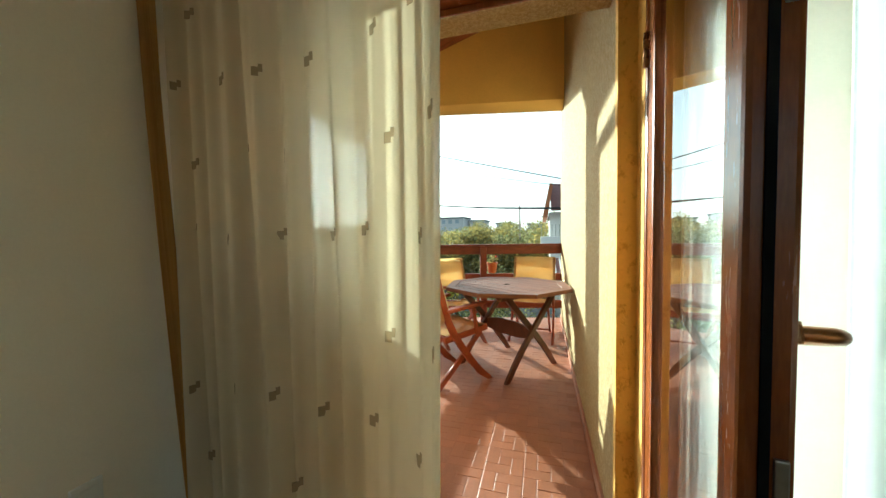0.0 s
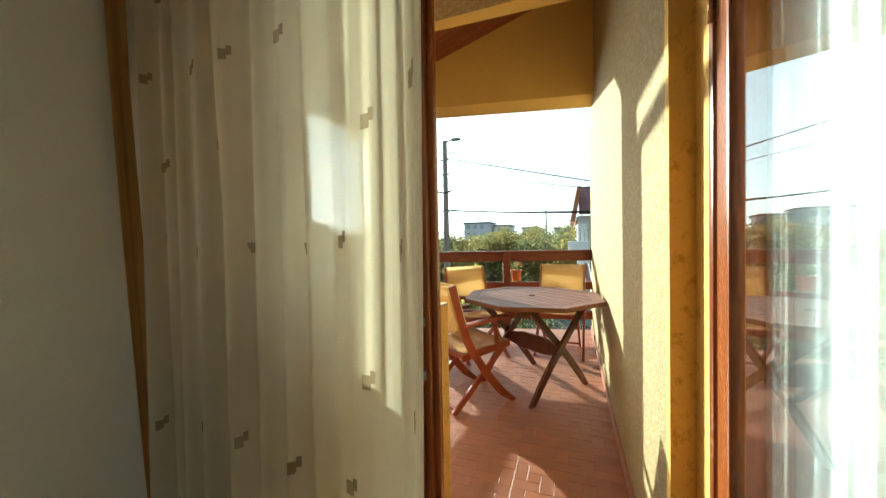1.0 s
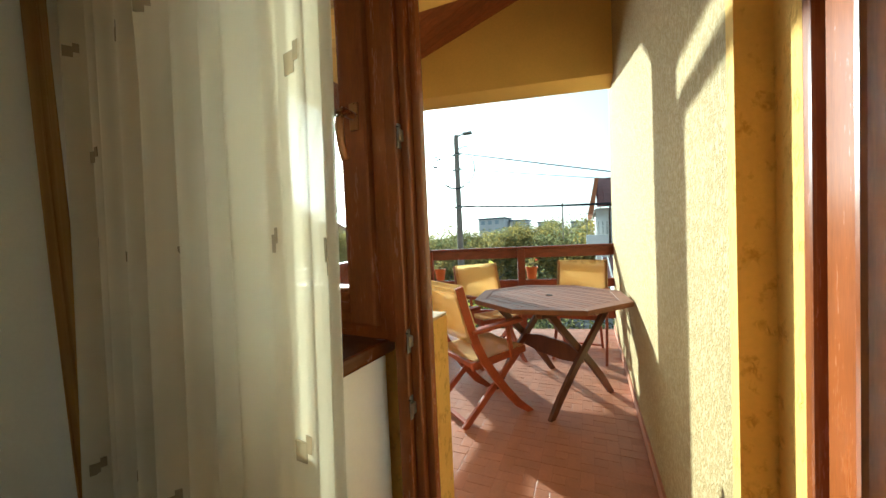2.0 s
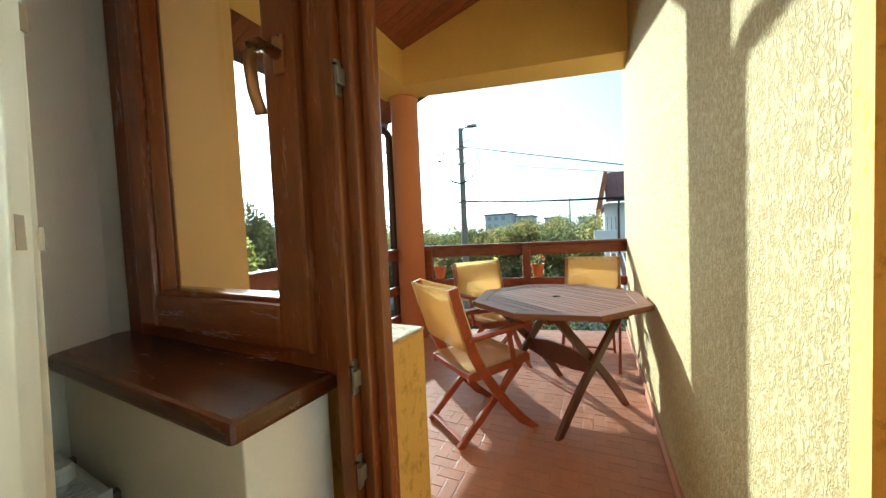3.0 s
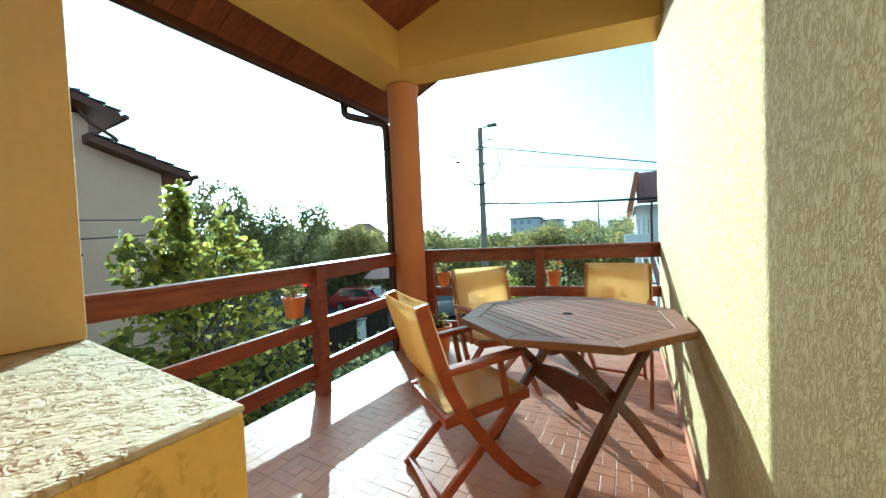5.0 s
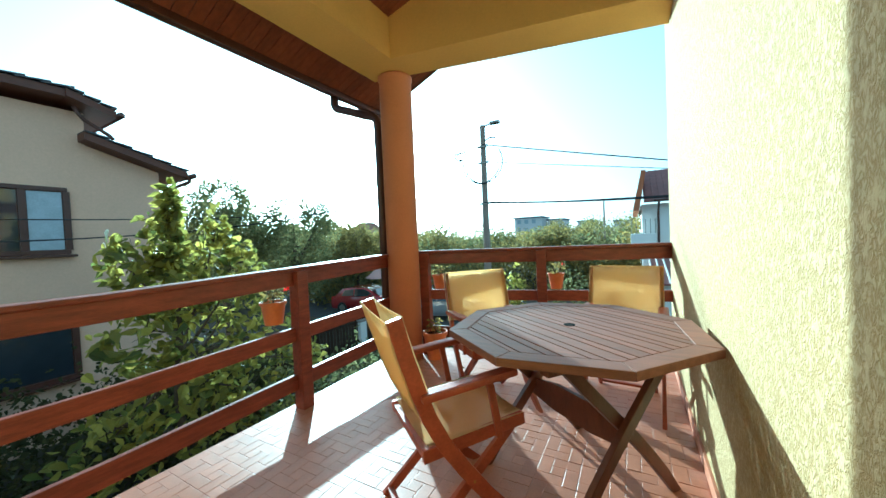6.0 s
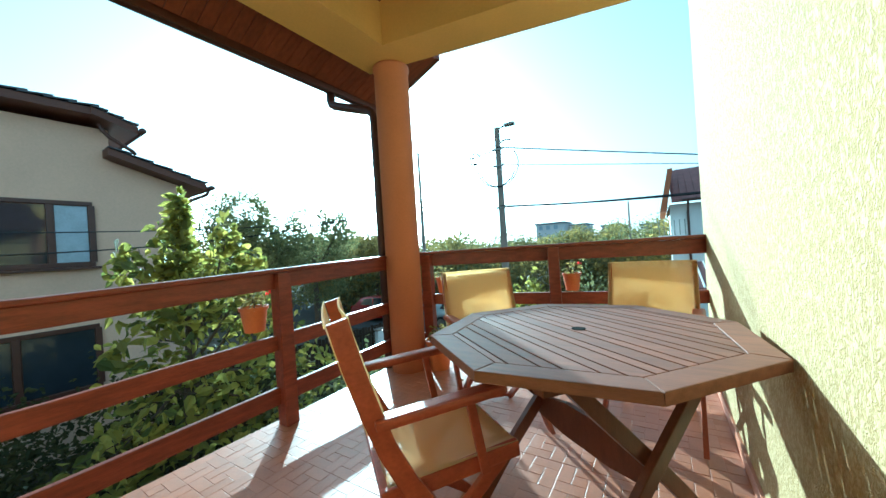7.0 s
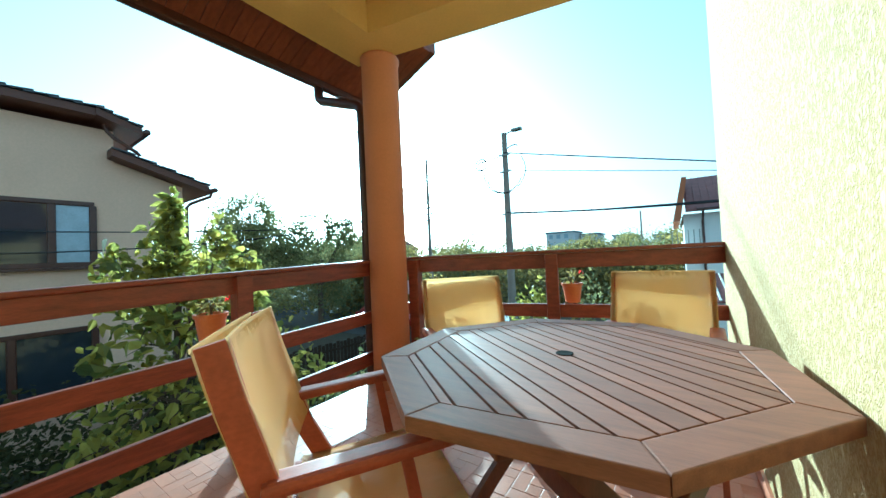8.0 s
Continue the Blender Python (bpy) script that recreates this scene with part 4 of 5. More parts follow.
def pot_plant(name, x, y, z, r, h, label, seed, n=60, spread=0.13, red=0, mat=None):
    t = thing(name, (x, y, z), 0, label, "potted plant", "potted plants on the balcony")
    pot = part("pot", lathe([(r * 0.72, 0), (r * 0.95, h * 0.86), (r * 1.06, h * 0.87), (r * 1.06, h), (r * 0.95, h), (r * 0.9, h * 0.9)], (0, 0, 0), 24), POT, t, "orange plastic flower pot")
    part("soil", lathe([(r * 0.9, h * 0.87), (r * 0.88, h * 0.90)], (0, 0, 0), 20), SOIL, pot)
    me = leaf_mesh("foliage", blob_points([(0, 0, h + spread * 0.5, spread, spread, spread * 0.75, n)], seed, 0.2), [0.035], seed)
    me.materials.append(mat or LEAF_WOOD)
    ob = new("foliage", me)
    ob.parent = t
    rr = random.Random(seed)
    for k in range(6):
        q = (rr.uniform(-0.5, 0.5) * spread, rr.uniform(-0.5, 0.5) * spread, h + spread * rr.uniform(0.4, 0.9))
        part("stem", tube([(0, 0, h * 0.88), (q[0] * 0.5, q[1] * 0.5, h + 0.02), q], 0.0025, 5), BARK, t)
    if red:
        me = leaf_mesh("blossom", blob_points([(spread * 0.6, spread * 0.9, h + spread * 0.9, 0.03, 0.03, 0.025, red)], seed + 1, 0.1), [0.02], seed + 2)
        me.materials.append(FLOWER)
        ob = new("blossom", me)
        ob.parent = t
        ob["label"] = "red blossom"
    return t


pot_plant("hanging_pot", -1.315, 3.69, 0.625, 0.085, 0.165, "orange pot with sparse herbs hung on the side railing", 3, 90, 0.10, red=40)
pot_plant("hanging_pot", 0.305, north(0.305) + 0.12, 0.66, 0.075, 0.15, "orange pot with a red flower hung on the end railing", 4, 50, 0.09, red=7)
pot_plant("hanging_pot", -0.86, north(-0.86) + 0.12, 0.66, 0.075, 0.15, "orange pot with drying leaves hung on the end railing", 5, 50, 0.10)
pot_plant("floor_pot", -0.79, 5.06, 0.0, 0.118, 0.27, "orange pot with a drying plant standing by the column", 6, 70, 0.11)

# ---- road, fence and cars ----
bm = box((-120, 15.2, GROUND_Z - 0.1), (120, 20.6, GROUND_Z + 0.02))
solo("road", bm, ASPHALT, "grey asphalt village street", "road", kind="structure")

fence = thing("board_fence", (0, 0, 0), 0, "dark weathered board fence along the garden", "fence")
fa, fb = Vector((-9.25, 5.4, 0)), Vector((-8.3, 13.6, 0))
fm = None
for i in range(61):
    p = fa.lerp(fb, i / 60)
    if fm is None:
        fm = mesh_of("board", box((-0.055, -0.012, 0), (0.055, 0.012, 1.25), 0.004), FENCE_WOOD)
    o = new("board", fm)
    o.parent = fence
    o.matrix_basis = pose(p.x, p.y, GROUND_Z - 0.02 + 0.03 * math.sin(i * 2.3), 0, 0, 83.5)
for z in (0.3, 1.0):
    part("fence_rail", bar((fa.x + 0.03, fa.y, GROUND_Z + z), (fb.x + 0.03, fb.y, GROUND_Z + z), 0.03, 0.07), FENCE_WOOD, fence)

gp = thing("gate_post", (-8.5, 12.1, GROUND_Z), 0, "pale masonry gate post with a cap", "gate post")
part("shaft", box((-0.17, -0.17, 0), (0.17, 0.17, 1.0), 0.015), HOUSE_WHITE, gp)
part("cap", box((-0.22, -0.22, 1.0), (0.22, 0.22, 1.08), 0.02), CONCRETE, gp)


def car(loc, rz, paint, label):
    """A parked hatchback, local x along its length."""
    c = thing("parked_car", loc, rz, label, "car", "parked cars")
    side = [(-2.0, 0.30), (-2.05, 0.62), (-1.95, 0.88), (-1.72, 0.98), (-1.35, 1.38), (-0.85, 1.47), (0.15, 1.46), (0.62, 1.32), (1.12, 0.98), (1.75, 0.84), (2.02, 0.66), (2.05, 0.34), (1.9, 0.24), (-1.85, 0.24)]
    bm = bmesh.new()
    rows = []
    for w, k in ((-0.84, 0.0), (-0.80, 0.0), (0.80, 0.0), (0.84, 0.0)):
        rows.append([bm.verts.new((x, w * (1 - 0.17 * max(0, z - 0.9) / 0.5), z)) for x, z in side])
    for a, b in zip(rows, rows[1:]):
        for i in range(len(side)):
            j = (i + 1) % len(side)
            bm.faces.new((a[i], a[j], b[j], b[i]))
    bm.faces.new(rows[0])
    bm.faces.new(rows[-1][::-1])
    bmesh.ops.bevel(bm, geom=[e for e in bm.edges], offset=0.025, segments=2, affect="EDGES")
    part("body", bm, paint, c, smooth=True)
    for s in (-1, 1):
        for pts in ([(-1.32, 1.0), (-1.12, 1.32), (-0.52, 1.37), (-0.52, 0.98)], [(-0.45, 0.98), (-0.45, 1.38), (0.12, 1.38), (0.45, 1.27), (0.82, 1.0)]):
            bm = bmesh.new()
            lo = [bm.verts.new((x, s * (0.845 - 0.84 * 0.17 * max(0, z - 0.9) / 0.5), z)) for x, z in pts]
            hi = [bm.verts.new((x, s * (0.858 - 0.84 * 0.17 * max(0, z - 0.9) / 0.5), z)) for x, z in pts]
            bm.faces.new(lo)
            bm.faces.new(hi[::-1])
            for i in range(len(pts)):
                bm.faces.new((lo[i], lo[(i + 1) % len(pts)], hi[(i + 1) % len(pts)], hi[i]))
            part("side_window", bm, DARKGLASS, c, "dark car window")
        part("mirror", box((0.55, s * 0.86 - 0.06, 0.98), (0.72, s * 0.86 + 0.06, 1.1), 0.02), paint, c)
        part("headlight", box((1.86, s * 0.62 - 0.16, 0.62), (2.03, s * 0.62 + 0.16, 0.76), 0.03), LACE, c, "clear headlight")
        part("tail_light", box((-2.04, s * 0.66 - 0.12, 0.72), (-1.90, s * 0.66 + 0.12, 0.92), 0.03), FLOWER, c, "red tail light")
        for x in (-1.28, 1.28):
            wheel = part("wheel", tube([(x, s * 0.68, 0.31), (x, s * 0.86, 0.31)], 0.31, 24), RUBBER, c, "black tyre", smooth=False)
            part("rim", tube([(x, s * 0.80, 0.31), (x, s * 0.868, 0.31)], 0.19, 18), STEEL, wheel, "silver rim")
    for x0, z0, x1, z1 in ((1.10, 1.0, 0.66, 1.31), (-1.70, 1.01, -1.38, 1.36)):
        part("windscreen", bar((x0, 0, z0), (x1, 0, z1), 1.36, 0.03, 0.008, None, (0.6 if x0 > 0 else -0.6, 0, 0.8)), DARKGLASS, c, "dark windscreen")
    return c


car((-13.0, 17.6, GROUND_Z + 0.02), 12, CAR_RED, "dark red hatchback parked on the street")
car((-7.4, 17.6, GROUND_Z + 0.02), 14, CAR_SILVER, "silver hatchback parked on the street")
car((-17.5, 27.0, GROUND_Z + 0.02), -20, CAR_SILVER, "silver hatchback parked beyond the street")

par = thing("parasol", (-11.9, 17.8, GROUND_Z), 0, "pale pink garden parasol beyond the fence", "parasol")
part("pole", tube([(0, 0, 0), (0, 0, 2.75)], 0.025, 8), STEEL, par)
part("canopy", lathe([(1.05, 2.05), (1.06, 2.02), (0.55, 2.45), (0.03, 2.72), (0.01, 2.74)], (0, 0, 0), 8), CANVAS, par)

# ---- street pole and cables ----
POLE = Vector((-3.46, 13.2, GROUND_Z))
pole = thing("street_pole", POLE, 0, "concrete street pole with a lamp arm and coiled cables", "utility pole")
part("shaft", tube([(0, 0, -0.1), (0, 0, 7.95)], 0.15, 14, None, 0.085), CONCRETE, pole)
arm = part("lamp_arm", tube([(0, 0, 7.80), (0.12, -0.03, 7.92), (0.38, -0.08, 7.94)], 0.025, 8), STEEL, pole)
part("lamp_head", box((0.32, -0.20, 7.88), (0.66, -0.02, 7.97), 0.03), STEEL, arm, "grey street lamp head")
for z in (7.2, 6.65, 5.25):
    part("bracket", box((-0.16, -0.13, z - 0.03), (0.18, -0.09, z + 0.03), 0.008), STEEL, pole)
    part("insulator", lathe([(0.03, z - 0.02), (0.035, z + 0.03), (0.02, z + 0.06)], (0.2, -0.12, 0), 10), PLASTIC, pole)
for cx, cz, rad, a0, a1 in ((0.0, 6.66, 0.72, 175, 295), (0.03, 6.62, 0.66, 195, 280), (0.02, 6.64, 0.70, 300, 395), (0.0, 6.60, 0.62, 285, 340), (-0.82, 7.02, 0.20, 0, 330), (-0.80, 6.98, 0.13, 40, 290), (0.35, 7.15, 0.30, 60, 130)):
    pts = [(cx + rad * math.cos(radians(a0 + (a1 - a0) * i / 20)), -0.14 + 0.03 * math.sin(2 * i), cz + rad * math.sin(radians(a0 + (a1 - a0) * i / 20))) for i in range(21)]
    part("cable_coil", tube(pts, 0.019, 5), CABLE, pole, "coiled black cable")


def wire(a, b, sag, r, n=26):
    a, b = Vector(a), Vector(b)
    pts = []
    for i in range(n + 1):
        k = i / n
        p = a.lerp(b, k)
        p.z -= sag * 4 * k * (1 - k)
        pts.append(p)
    solo("overhead_cable", tube(pts, r, 5), CABLE, "black overhead cable strung along the street", "cable", "overhead cables")


px, py = POLE.x, POLE.y
wire((px, py - 0.1, 4.38), (13.0, 13.2, 0.42), 0.06, 0.019)
wire((px, py - 0.1, 3.79), (13.0, 13.2, 0.94), 0.05, 0.011)
wire((px, py - 0.1, 2.40), (13.0, 13.2, 2.75), 0.50, 0.028)
wire((px, py - 0.1, 2.36), (13.0, 13.2, 2.45), 0.32, 0.012)
wire((px, py - 0.1, 4.30), (-30.0, 15.0, 3.9), 0.45, 0.012)
wire((-8.5, -6.0, 2.3), (-8.7, 20.0, 3.9), 1.1, 0.012)
wire((-8.4, -6.0, 2.4), (-8.4, 13.5, 3.05), 1.25, 0.014)

p2 = thing("street_pole", (-12.1, 20.5, GROUND_Z), 0, "slim street pole with insulators", "utility pole")
part("shaft", tube([(0, 0, -0.1), (0, 0, 10.4)], 0.15, 12, None, 0.075), CONCRETE, p2)
for z in (6.4, 6.8, 7.2):
    part("crossarm", box((-0.35, -0.04, z - 0.03), (0.35, 0.04, z + 0.03), 0.008), STEEL, p2)
    for x in (-0.3, 0.3):
        part("insulator", lathe([(0.04, z + 0.03), (0.05, z + 0.12), (0.02, z + 0.16)], (x, 0, 0), 10), SEAL, p2)
p3 = thing("street_pole", (-1.0, 33.0, GROUND_Z), 0, "slim pale street pole far off", "utility pole")
part("shaft", tube([(0, 0, -0.1), (0, 0, 6.8)], 0.10, 10, None, 0.06), CONCRETE, p3)

# ---- neighbouring house across the garden ----
house = thing("neighbour_house", (0, 0, 0), 0, "cream rendered two-storey house with dark tiled roofs", "house")
HX = -10.1
bm = hexa([(HX - 9, -7, GROUND_Z - 0.1), (HX, -7, GROUND_Z - 0.1), (HX, 5.08, GROUND_Z - 0.1), (HX - 9, 5.08, GROUND_Z - 0.1),
           (HX - 9, -7, 4.47), (HX, -7, 4.47), (HX, 5.08, 4.47), (HX - 9, 5.08, 4.47)])
part("wall", bm, HOUSE_CREAM, house)
bm = hexa([(HX - 9, 5.08, GROUND_Z - 0.1), (HX, 5.08, GROUND_Z - 0.1), (HX, 6.45, GROUND_Z - 0.1), (HX - 9, 6.45, GROUND_Z - 0.1),
           (HX - 9, 5.08, 3.73), (HX, 5.08, 3.73), (HX, 6.45, 3.30), (HX - 9, 6.45, 3.30)])
part("wall", bm, HOUSE_CREAM, house)


def tiled_slope(x0, x1, ya, za, yb_, zb, parent, thick=0.16, label="dark tiled roof"):
    bm = hexa([(x0, ya, za), (x1, ya, za), (x1, yb_, zb), (x0, yb_, zb), (x0, ya, za + thick), (x1, ya, za + thick), (x1, yb_, zb + thick), (x0, yb_, zb + thick)])
    ro = part("roof", bm, SOFFIT, parent, label)
    n = max(3, int(abs(yb_ - ya) / 0.34))
    for i in range(n):
        bm = bmesh.new()
        k0, k1 = i / n, (i + 1) / n + 0.012
        y0, z0 = ya + (yb_ - ya) * k0, za + (zb - za) * k0 + thick
        y1, z1 = ya + (yb_ - ya) * k1, za + (zb - za) * k1 + thick
        hexa([(x0 - 0.03, y0, z0 + 0.004), (x1 + 0.05, y0, z0 + 0.004), (x1 + 0.05, y1, z1 + 0.05), (x0 - 0.03, y1, z1 + 0.05),
              (x0 - 0.03, y0, z0 + 0.03), (x1 + 0.05, y0, z0 + 0.03), (x1 + 0.05, y1, z1 + 0.085), (x0 - 0.03, y1, z1 + 0.085)], bm)
        part("tile_course", bm, SLATE, ro)
    return ro


tiled_slope(HX - 9.2, HX + 0.50, -7.0, 4.48, 4.70, 4.62, house)
tiled_slope(HX - 9.2, HX + 0.55, 4.70, 4.63, 5.50, 4.36, house)
tiled_slope(HX - 9.2, HX + 0.45, 4.96, 3.78, 6.95, 3.16, house)
for y, z, y2 in ((5.57, 4.36, 5.3), (7.02, 3.14, 6.7)):
    part("gutter", tube([(HX - 9.2, y, z + 0.08), (HX + 0.62, y, z + 0.08)], 0.07, 10), GUTTER, house, "brown roof gutter", smooth=True)
part("downpipe", tube([(HX + 0.30, 4.86, 4.50), (HX + 0.30, 4.92, 4.36), (HX + 0.30, 5.02, 4.24), (HX + 0.30, 5.44, 3.98), (HX + 0.30, 5.50, 3.90)], 0.045, 8), GUTTER, house, smooth=True)
part("downpipe", tube([(HX + 0.40, 7.02, 3.20), (HX + 0.38, 6.98, 3.06), (HX + 0.10, 6.60, 2.86), (HX + 0.06, 6.52, 2.75), (HX + 0.06, 6.52, GROUND_Z)], 0.045, 8), GUTTER, house, smooth=True)


def house_window(y0, y1, z0, z1, mull, panes, parent):
    wi = part("window", box((HX - 0.06, y0, z0), (HX + 0.03, y1, z1)), GUTTER, parent, "brown framed window")
    edges = [y0] + mull + [y1]
    for a, b, m in zip(edges, edges[1:], panes):
        part("pane", box((HX + 0.02, a + 0.07, z0 + 0.09), (HX + 0.036, b - 0.07, z1 - 0.09)), m, wi)
    for a, b, c, d in ((y0 - 0.02, y1 + 0.02, z0 - 0.02, z0 + 0.075), (y0 - 0.02, y1 + 0.02, z1 - 0.07, z1 + 0.02)):
        part("frame_bar", box((HX + 0.03, a, c), (HX + 0.075, b, d), 0.008), GUTTER, wi)
    for e in edges:
        part("frame_bar", box((HX + 0.03, e - 0.055, z0 + 0.075), (HX + 0.07, e + 0.055, z1 - 0.07), 0.008), GUTTER, wi)
    part("sill", box((HX + 0.02, y0 - 0.1, z0 - 0.08), (HX + 0.16, y1 + 0.1, z0 - 0.025), 0.01), GUTTER, wi)


house_window(2.55, 4.70, 1.24, 2.68, [3.30, 4.06], [DARKGLASS, DARKGLASS, LACE], house)
house_window(2.3, 4.70, -1.55, -0.13, [3.5], [DARKGLASS, DARKGLASS], house)

# ---- white house up the street ----
east = thing("white_house", (0, 0, 0), 0, "white rendered house with a maroon roof up the street", "house")
EY = 22.0
bm = hexa([(1.42, EY, GROUND_Z - 0.1), (8, EY, GROUND_Z - 0.1), (8, EY + 8, GROUND_Z - 0.1), (1.42, EY + 8, GROUND_Z - 0.1),
           (1.42, EY, 2.5), (8, EY, 2.5), (8, EY + 8, 2.5), (1.42, EY + 8, 2.5)])
part("wall", bm, HOUSE_WHITE, east)
bm = hexa([(1.02, EY - 0.5, 2.18), (1.30, EY - 0.5, 2.18), (1.30, EY + 8, 2.18), (1.02, EY + 8, 2.18), (1.42, EY - 0.5, 4.15), (1.62, EY - 0.5, 4.15), (1.62, EY + 8, 4.15), (1.42, EY + 8, 4.15)])
part("barge_board", bm, material("orange_soffit_wood", (0.42, 0.14, 0.05), rough=0.6, scale=3, vary=0.2), east, "orange wooden roof edge")
bm = hexa([(1.50, EY - 0.55, 2.55), (8.4, EY - 0.55, 2.55), (8.4, EY + 2.4, 4.35), (1.50, EY + 2.4, 4.35), (1.50, EY - 0.55, 2.68), (8.4, EY - 0.55, 2.68), (8.4, EY + 2.4, 4.5), (1.50, EY + 2.4, 4.5)])
roof_e = part("roof", bm, REDROOF, east, "maroon metal tile roof")
for i in range(24):
    x = 1.6 + i * 0.28
    part("roof_rib", bar((x, EY - 0.56, 2.70), (x, EY + 2.4, 4.52), 0.05, 0.03, 0.01), REDROOF, roof_e)
part("gutter", tube([(1.9, EY - 0.62, 2.62), (8.4, EY - 0.62, 2.62)], 0.07, 8), GUTTER, east)
part("downpipe", tube([(2.12, EY - 0.6, 2.55), (2.12, EY - 0.1, 2.1), (2.12, EY - 0.1, GROUND_Z)], 0.05, 8), GUTTER, east)
part("balcony", box((0.9, EY - 0.7, 0.55), (2.0, EY, 1.05), 0.03), HOUSE_WHITE, east)
for i in range(6):
    part("balcony_bar", tube([(0.95 + 0.2 * i, EY - 0.65, 1.05), (0.95 + 0.2 * i, EY - 0.65, 1.75)], 0.02, 6), STEEL, east)
aw = thing("shed", (0, 0, 0), 0, "low shed with a ribbed maroon roof", "shed")
part("wall", box((2.0, 18.0, GROUND_Z - 0.1), (5.0, 21.0, -1.0), 0.02), HOUSE_WHITE, aw)
part("roof", hexa([(1.6, 17.5, -0.95), (5.4, 17.5, -0.95), (5.4, 21.2, -0.25), (1.6, 21.2, -0.25), (1.6, 17.5, -0.88), (5.4, 17.5, -0.88), (5.4, 21.2, -0.18), (1.6, 21.2, -0.18)]), REDROOF, aw, "ribbed maroon roof")
for i in range(14):
    part("roof_rib", bar((1.65 + i * 0.28, 17.5, -0.86), (1.65 + i * 0.28, 21.2, -0.16), 0.06, 0.04, 0.01), HOUSE_WHITE, aw)

# ---- far apartment blocks ----


def block(x0, x1, y, z1, label, floors=4):
    b = thing("apartment_block", (0, 0, 0), 0, label, "building", "far apartment blocks")
    part("wall", box((x0, y, GROUND_Z), (x1, y + 12, z1), 0.05), FAR_RENDER, b)
    part("roof", box((x0 - 0.5, y - 0.5, z1), (x1 + 0.5, y + 12.5, z1 + 0.55), 0.2), FAR_ROOF, b)
    n = int((x1 - x0) / 2.6)
    for f in range(3):
        for i in range(n):
            x = x0 + 1.0 + i * 2.6
            part("window", box((x, y - 0.08, z1 - 1.9 - f * 2.9), (x + 1.3, y + 0.02, z1 - 0.5 - f * 2.9)), LACE, b)


block(-36, -26.5, 122, 7.4, "pale grey apartment block with a dark roof far off")
block(-25.5, -20, 128, 6.4, "pale grey apartment block far off")
block(-17, -11, 140, 5.6, "pale grey apartment block far off")
block(-5, 3, 150, 5.3, "pale grey apartment block far off")
fh = thing("far_house", (-47, 56, 0), 35, "small house with a brown hipped roof among the trees", "house")
part("wall", box((-4, -3, GROUND_Z), (4, 3, 3.0)), HOUSE_CREAM, fh)
part("roof", hexa([(-4.6, -3.6, 3.0), (4.6, -3.6, 3.0), (4.6, 3.6, 3.0), (-4.6, 3.6, 3.0), (-1.2, -0.2, 5.4), (1.2, -0.2, 5.4), (1.2, 0.2, 5.4), (-1.2, 0.2, 5.4)]), REDROOF, fh)

# ---- trees and shrubs ----


def tree(name, x, y, base, trunk_h, clumps, leaf, mat, label, seed, trunk_r=0.12, category="tree"):
    """Tapered trunk with limbs into each clump, and a crown of many leaves."""
    t = thing(name, (x, y, base), 0, label, category)
    rr = random.Random(seed)
    bm = tube([(0, 0, -0.1), (rr.uniform(-0.1, 0.1), rr.uniform(-0.1, 0.1), trunk_h * 0.5), (0, 0, trunk_h)], trunk_r, 8, None, trunk_r * 0.6)
    for cx, cy, cz, rx, ry, rz, n in clumps:
        end = Vector((cx, cy, cz + rz * 0.3))
        st = Vector((0, 0, trunk_h * rr.uniform(0.55, 0.95)))
        mid = st.lerp(end, 0.5) + Vector((0, 0, -0.1 * rz))
        tube([st, mid, end], trunk_r * 0.42, 6, bm, trunk_r * 0.1)
        for k in range(4):
            q = end + Vector((rr.uniform(-0.7, 0.7) * rx, rr.uniform(-0.7, 0.7) * ry, rr.uniform(-0.5, 0.6) * rz))
            tube([mid.lerp(end, rr.uniform(0.2, 0.9)), q], trunk_r * 0.14, 4, bm, trunk_r * 0.04)
    part("trunk", bm, BARK, t)
    pts = blob_points(clumps, seed)
    rng = np.random.default_rng(seed + 7)
    me = leaf_mesh("crown", pts, leaf * rng.uniform(0.6, 1.25, len(pts)), seed, droop=0.55)
    me.materials.append(mat)
    ob = new("crown", me)
    ob.parent = t
    return t


# broad-leaved young tree beside the neighbour's house
tree("broadleaf_tree", -5.5, 4.85, GROUND_Z, 3.4,
     [(0.0, -0.06, 4.72, 0.20, 0.16, 0.52, 150), (0.0, -0.14, 4.2, 0.36, 0.30, 0.6, 220), (0.0, 0.0, 3.5, 0.6, 0.5, 0.7, 360), (0.1, -0.72, 3.85, 0.30, 0.26, 0.50, 100), (0.0, 0.62, 4.25, 0.28, 0.26, 0.55, 110),
      (0.15, 1.0, 3.7, 0.32, 0.3, 0.6, 110), (0.2, 0.8, 3.1, 0.5, 0.5, 0.6, 170), (0.3, -0.6, 2.8, 0.5, 0.5, 0.6, 150), (0.2, 0.4, 2.3, 0.8, 0.8, 0.6, 140), (0.3, 1.4, 2.3, 0.6, 0.6, 0.6, 110), (0.4, 1.9, 1.7, 0.6, 0.6, 0.6, 90), (0.3, 0.0, 1.4, 0.8, 0.8, 0.5, 160), (0.2, -0.4, 2.0, 0.8, 0.8, 0.6, 170), (0.3, 1.0, 1.3, 0.9, 0.9, 0.6, 170), (0.1, -1.0, 1.3, 0.7, 0.7, 0.6, 150)],
     0.20, LEAF_NEAR, "broad-leaved young tree with yellowing backlit leaves", 31, 0.07)
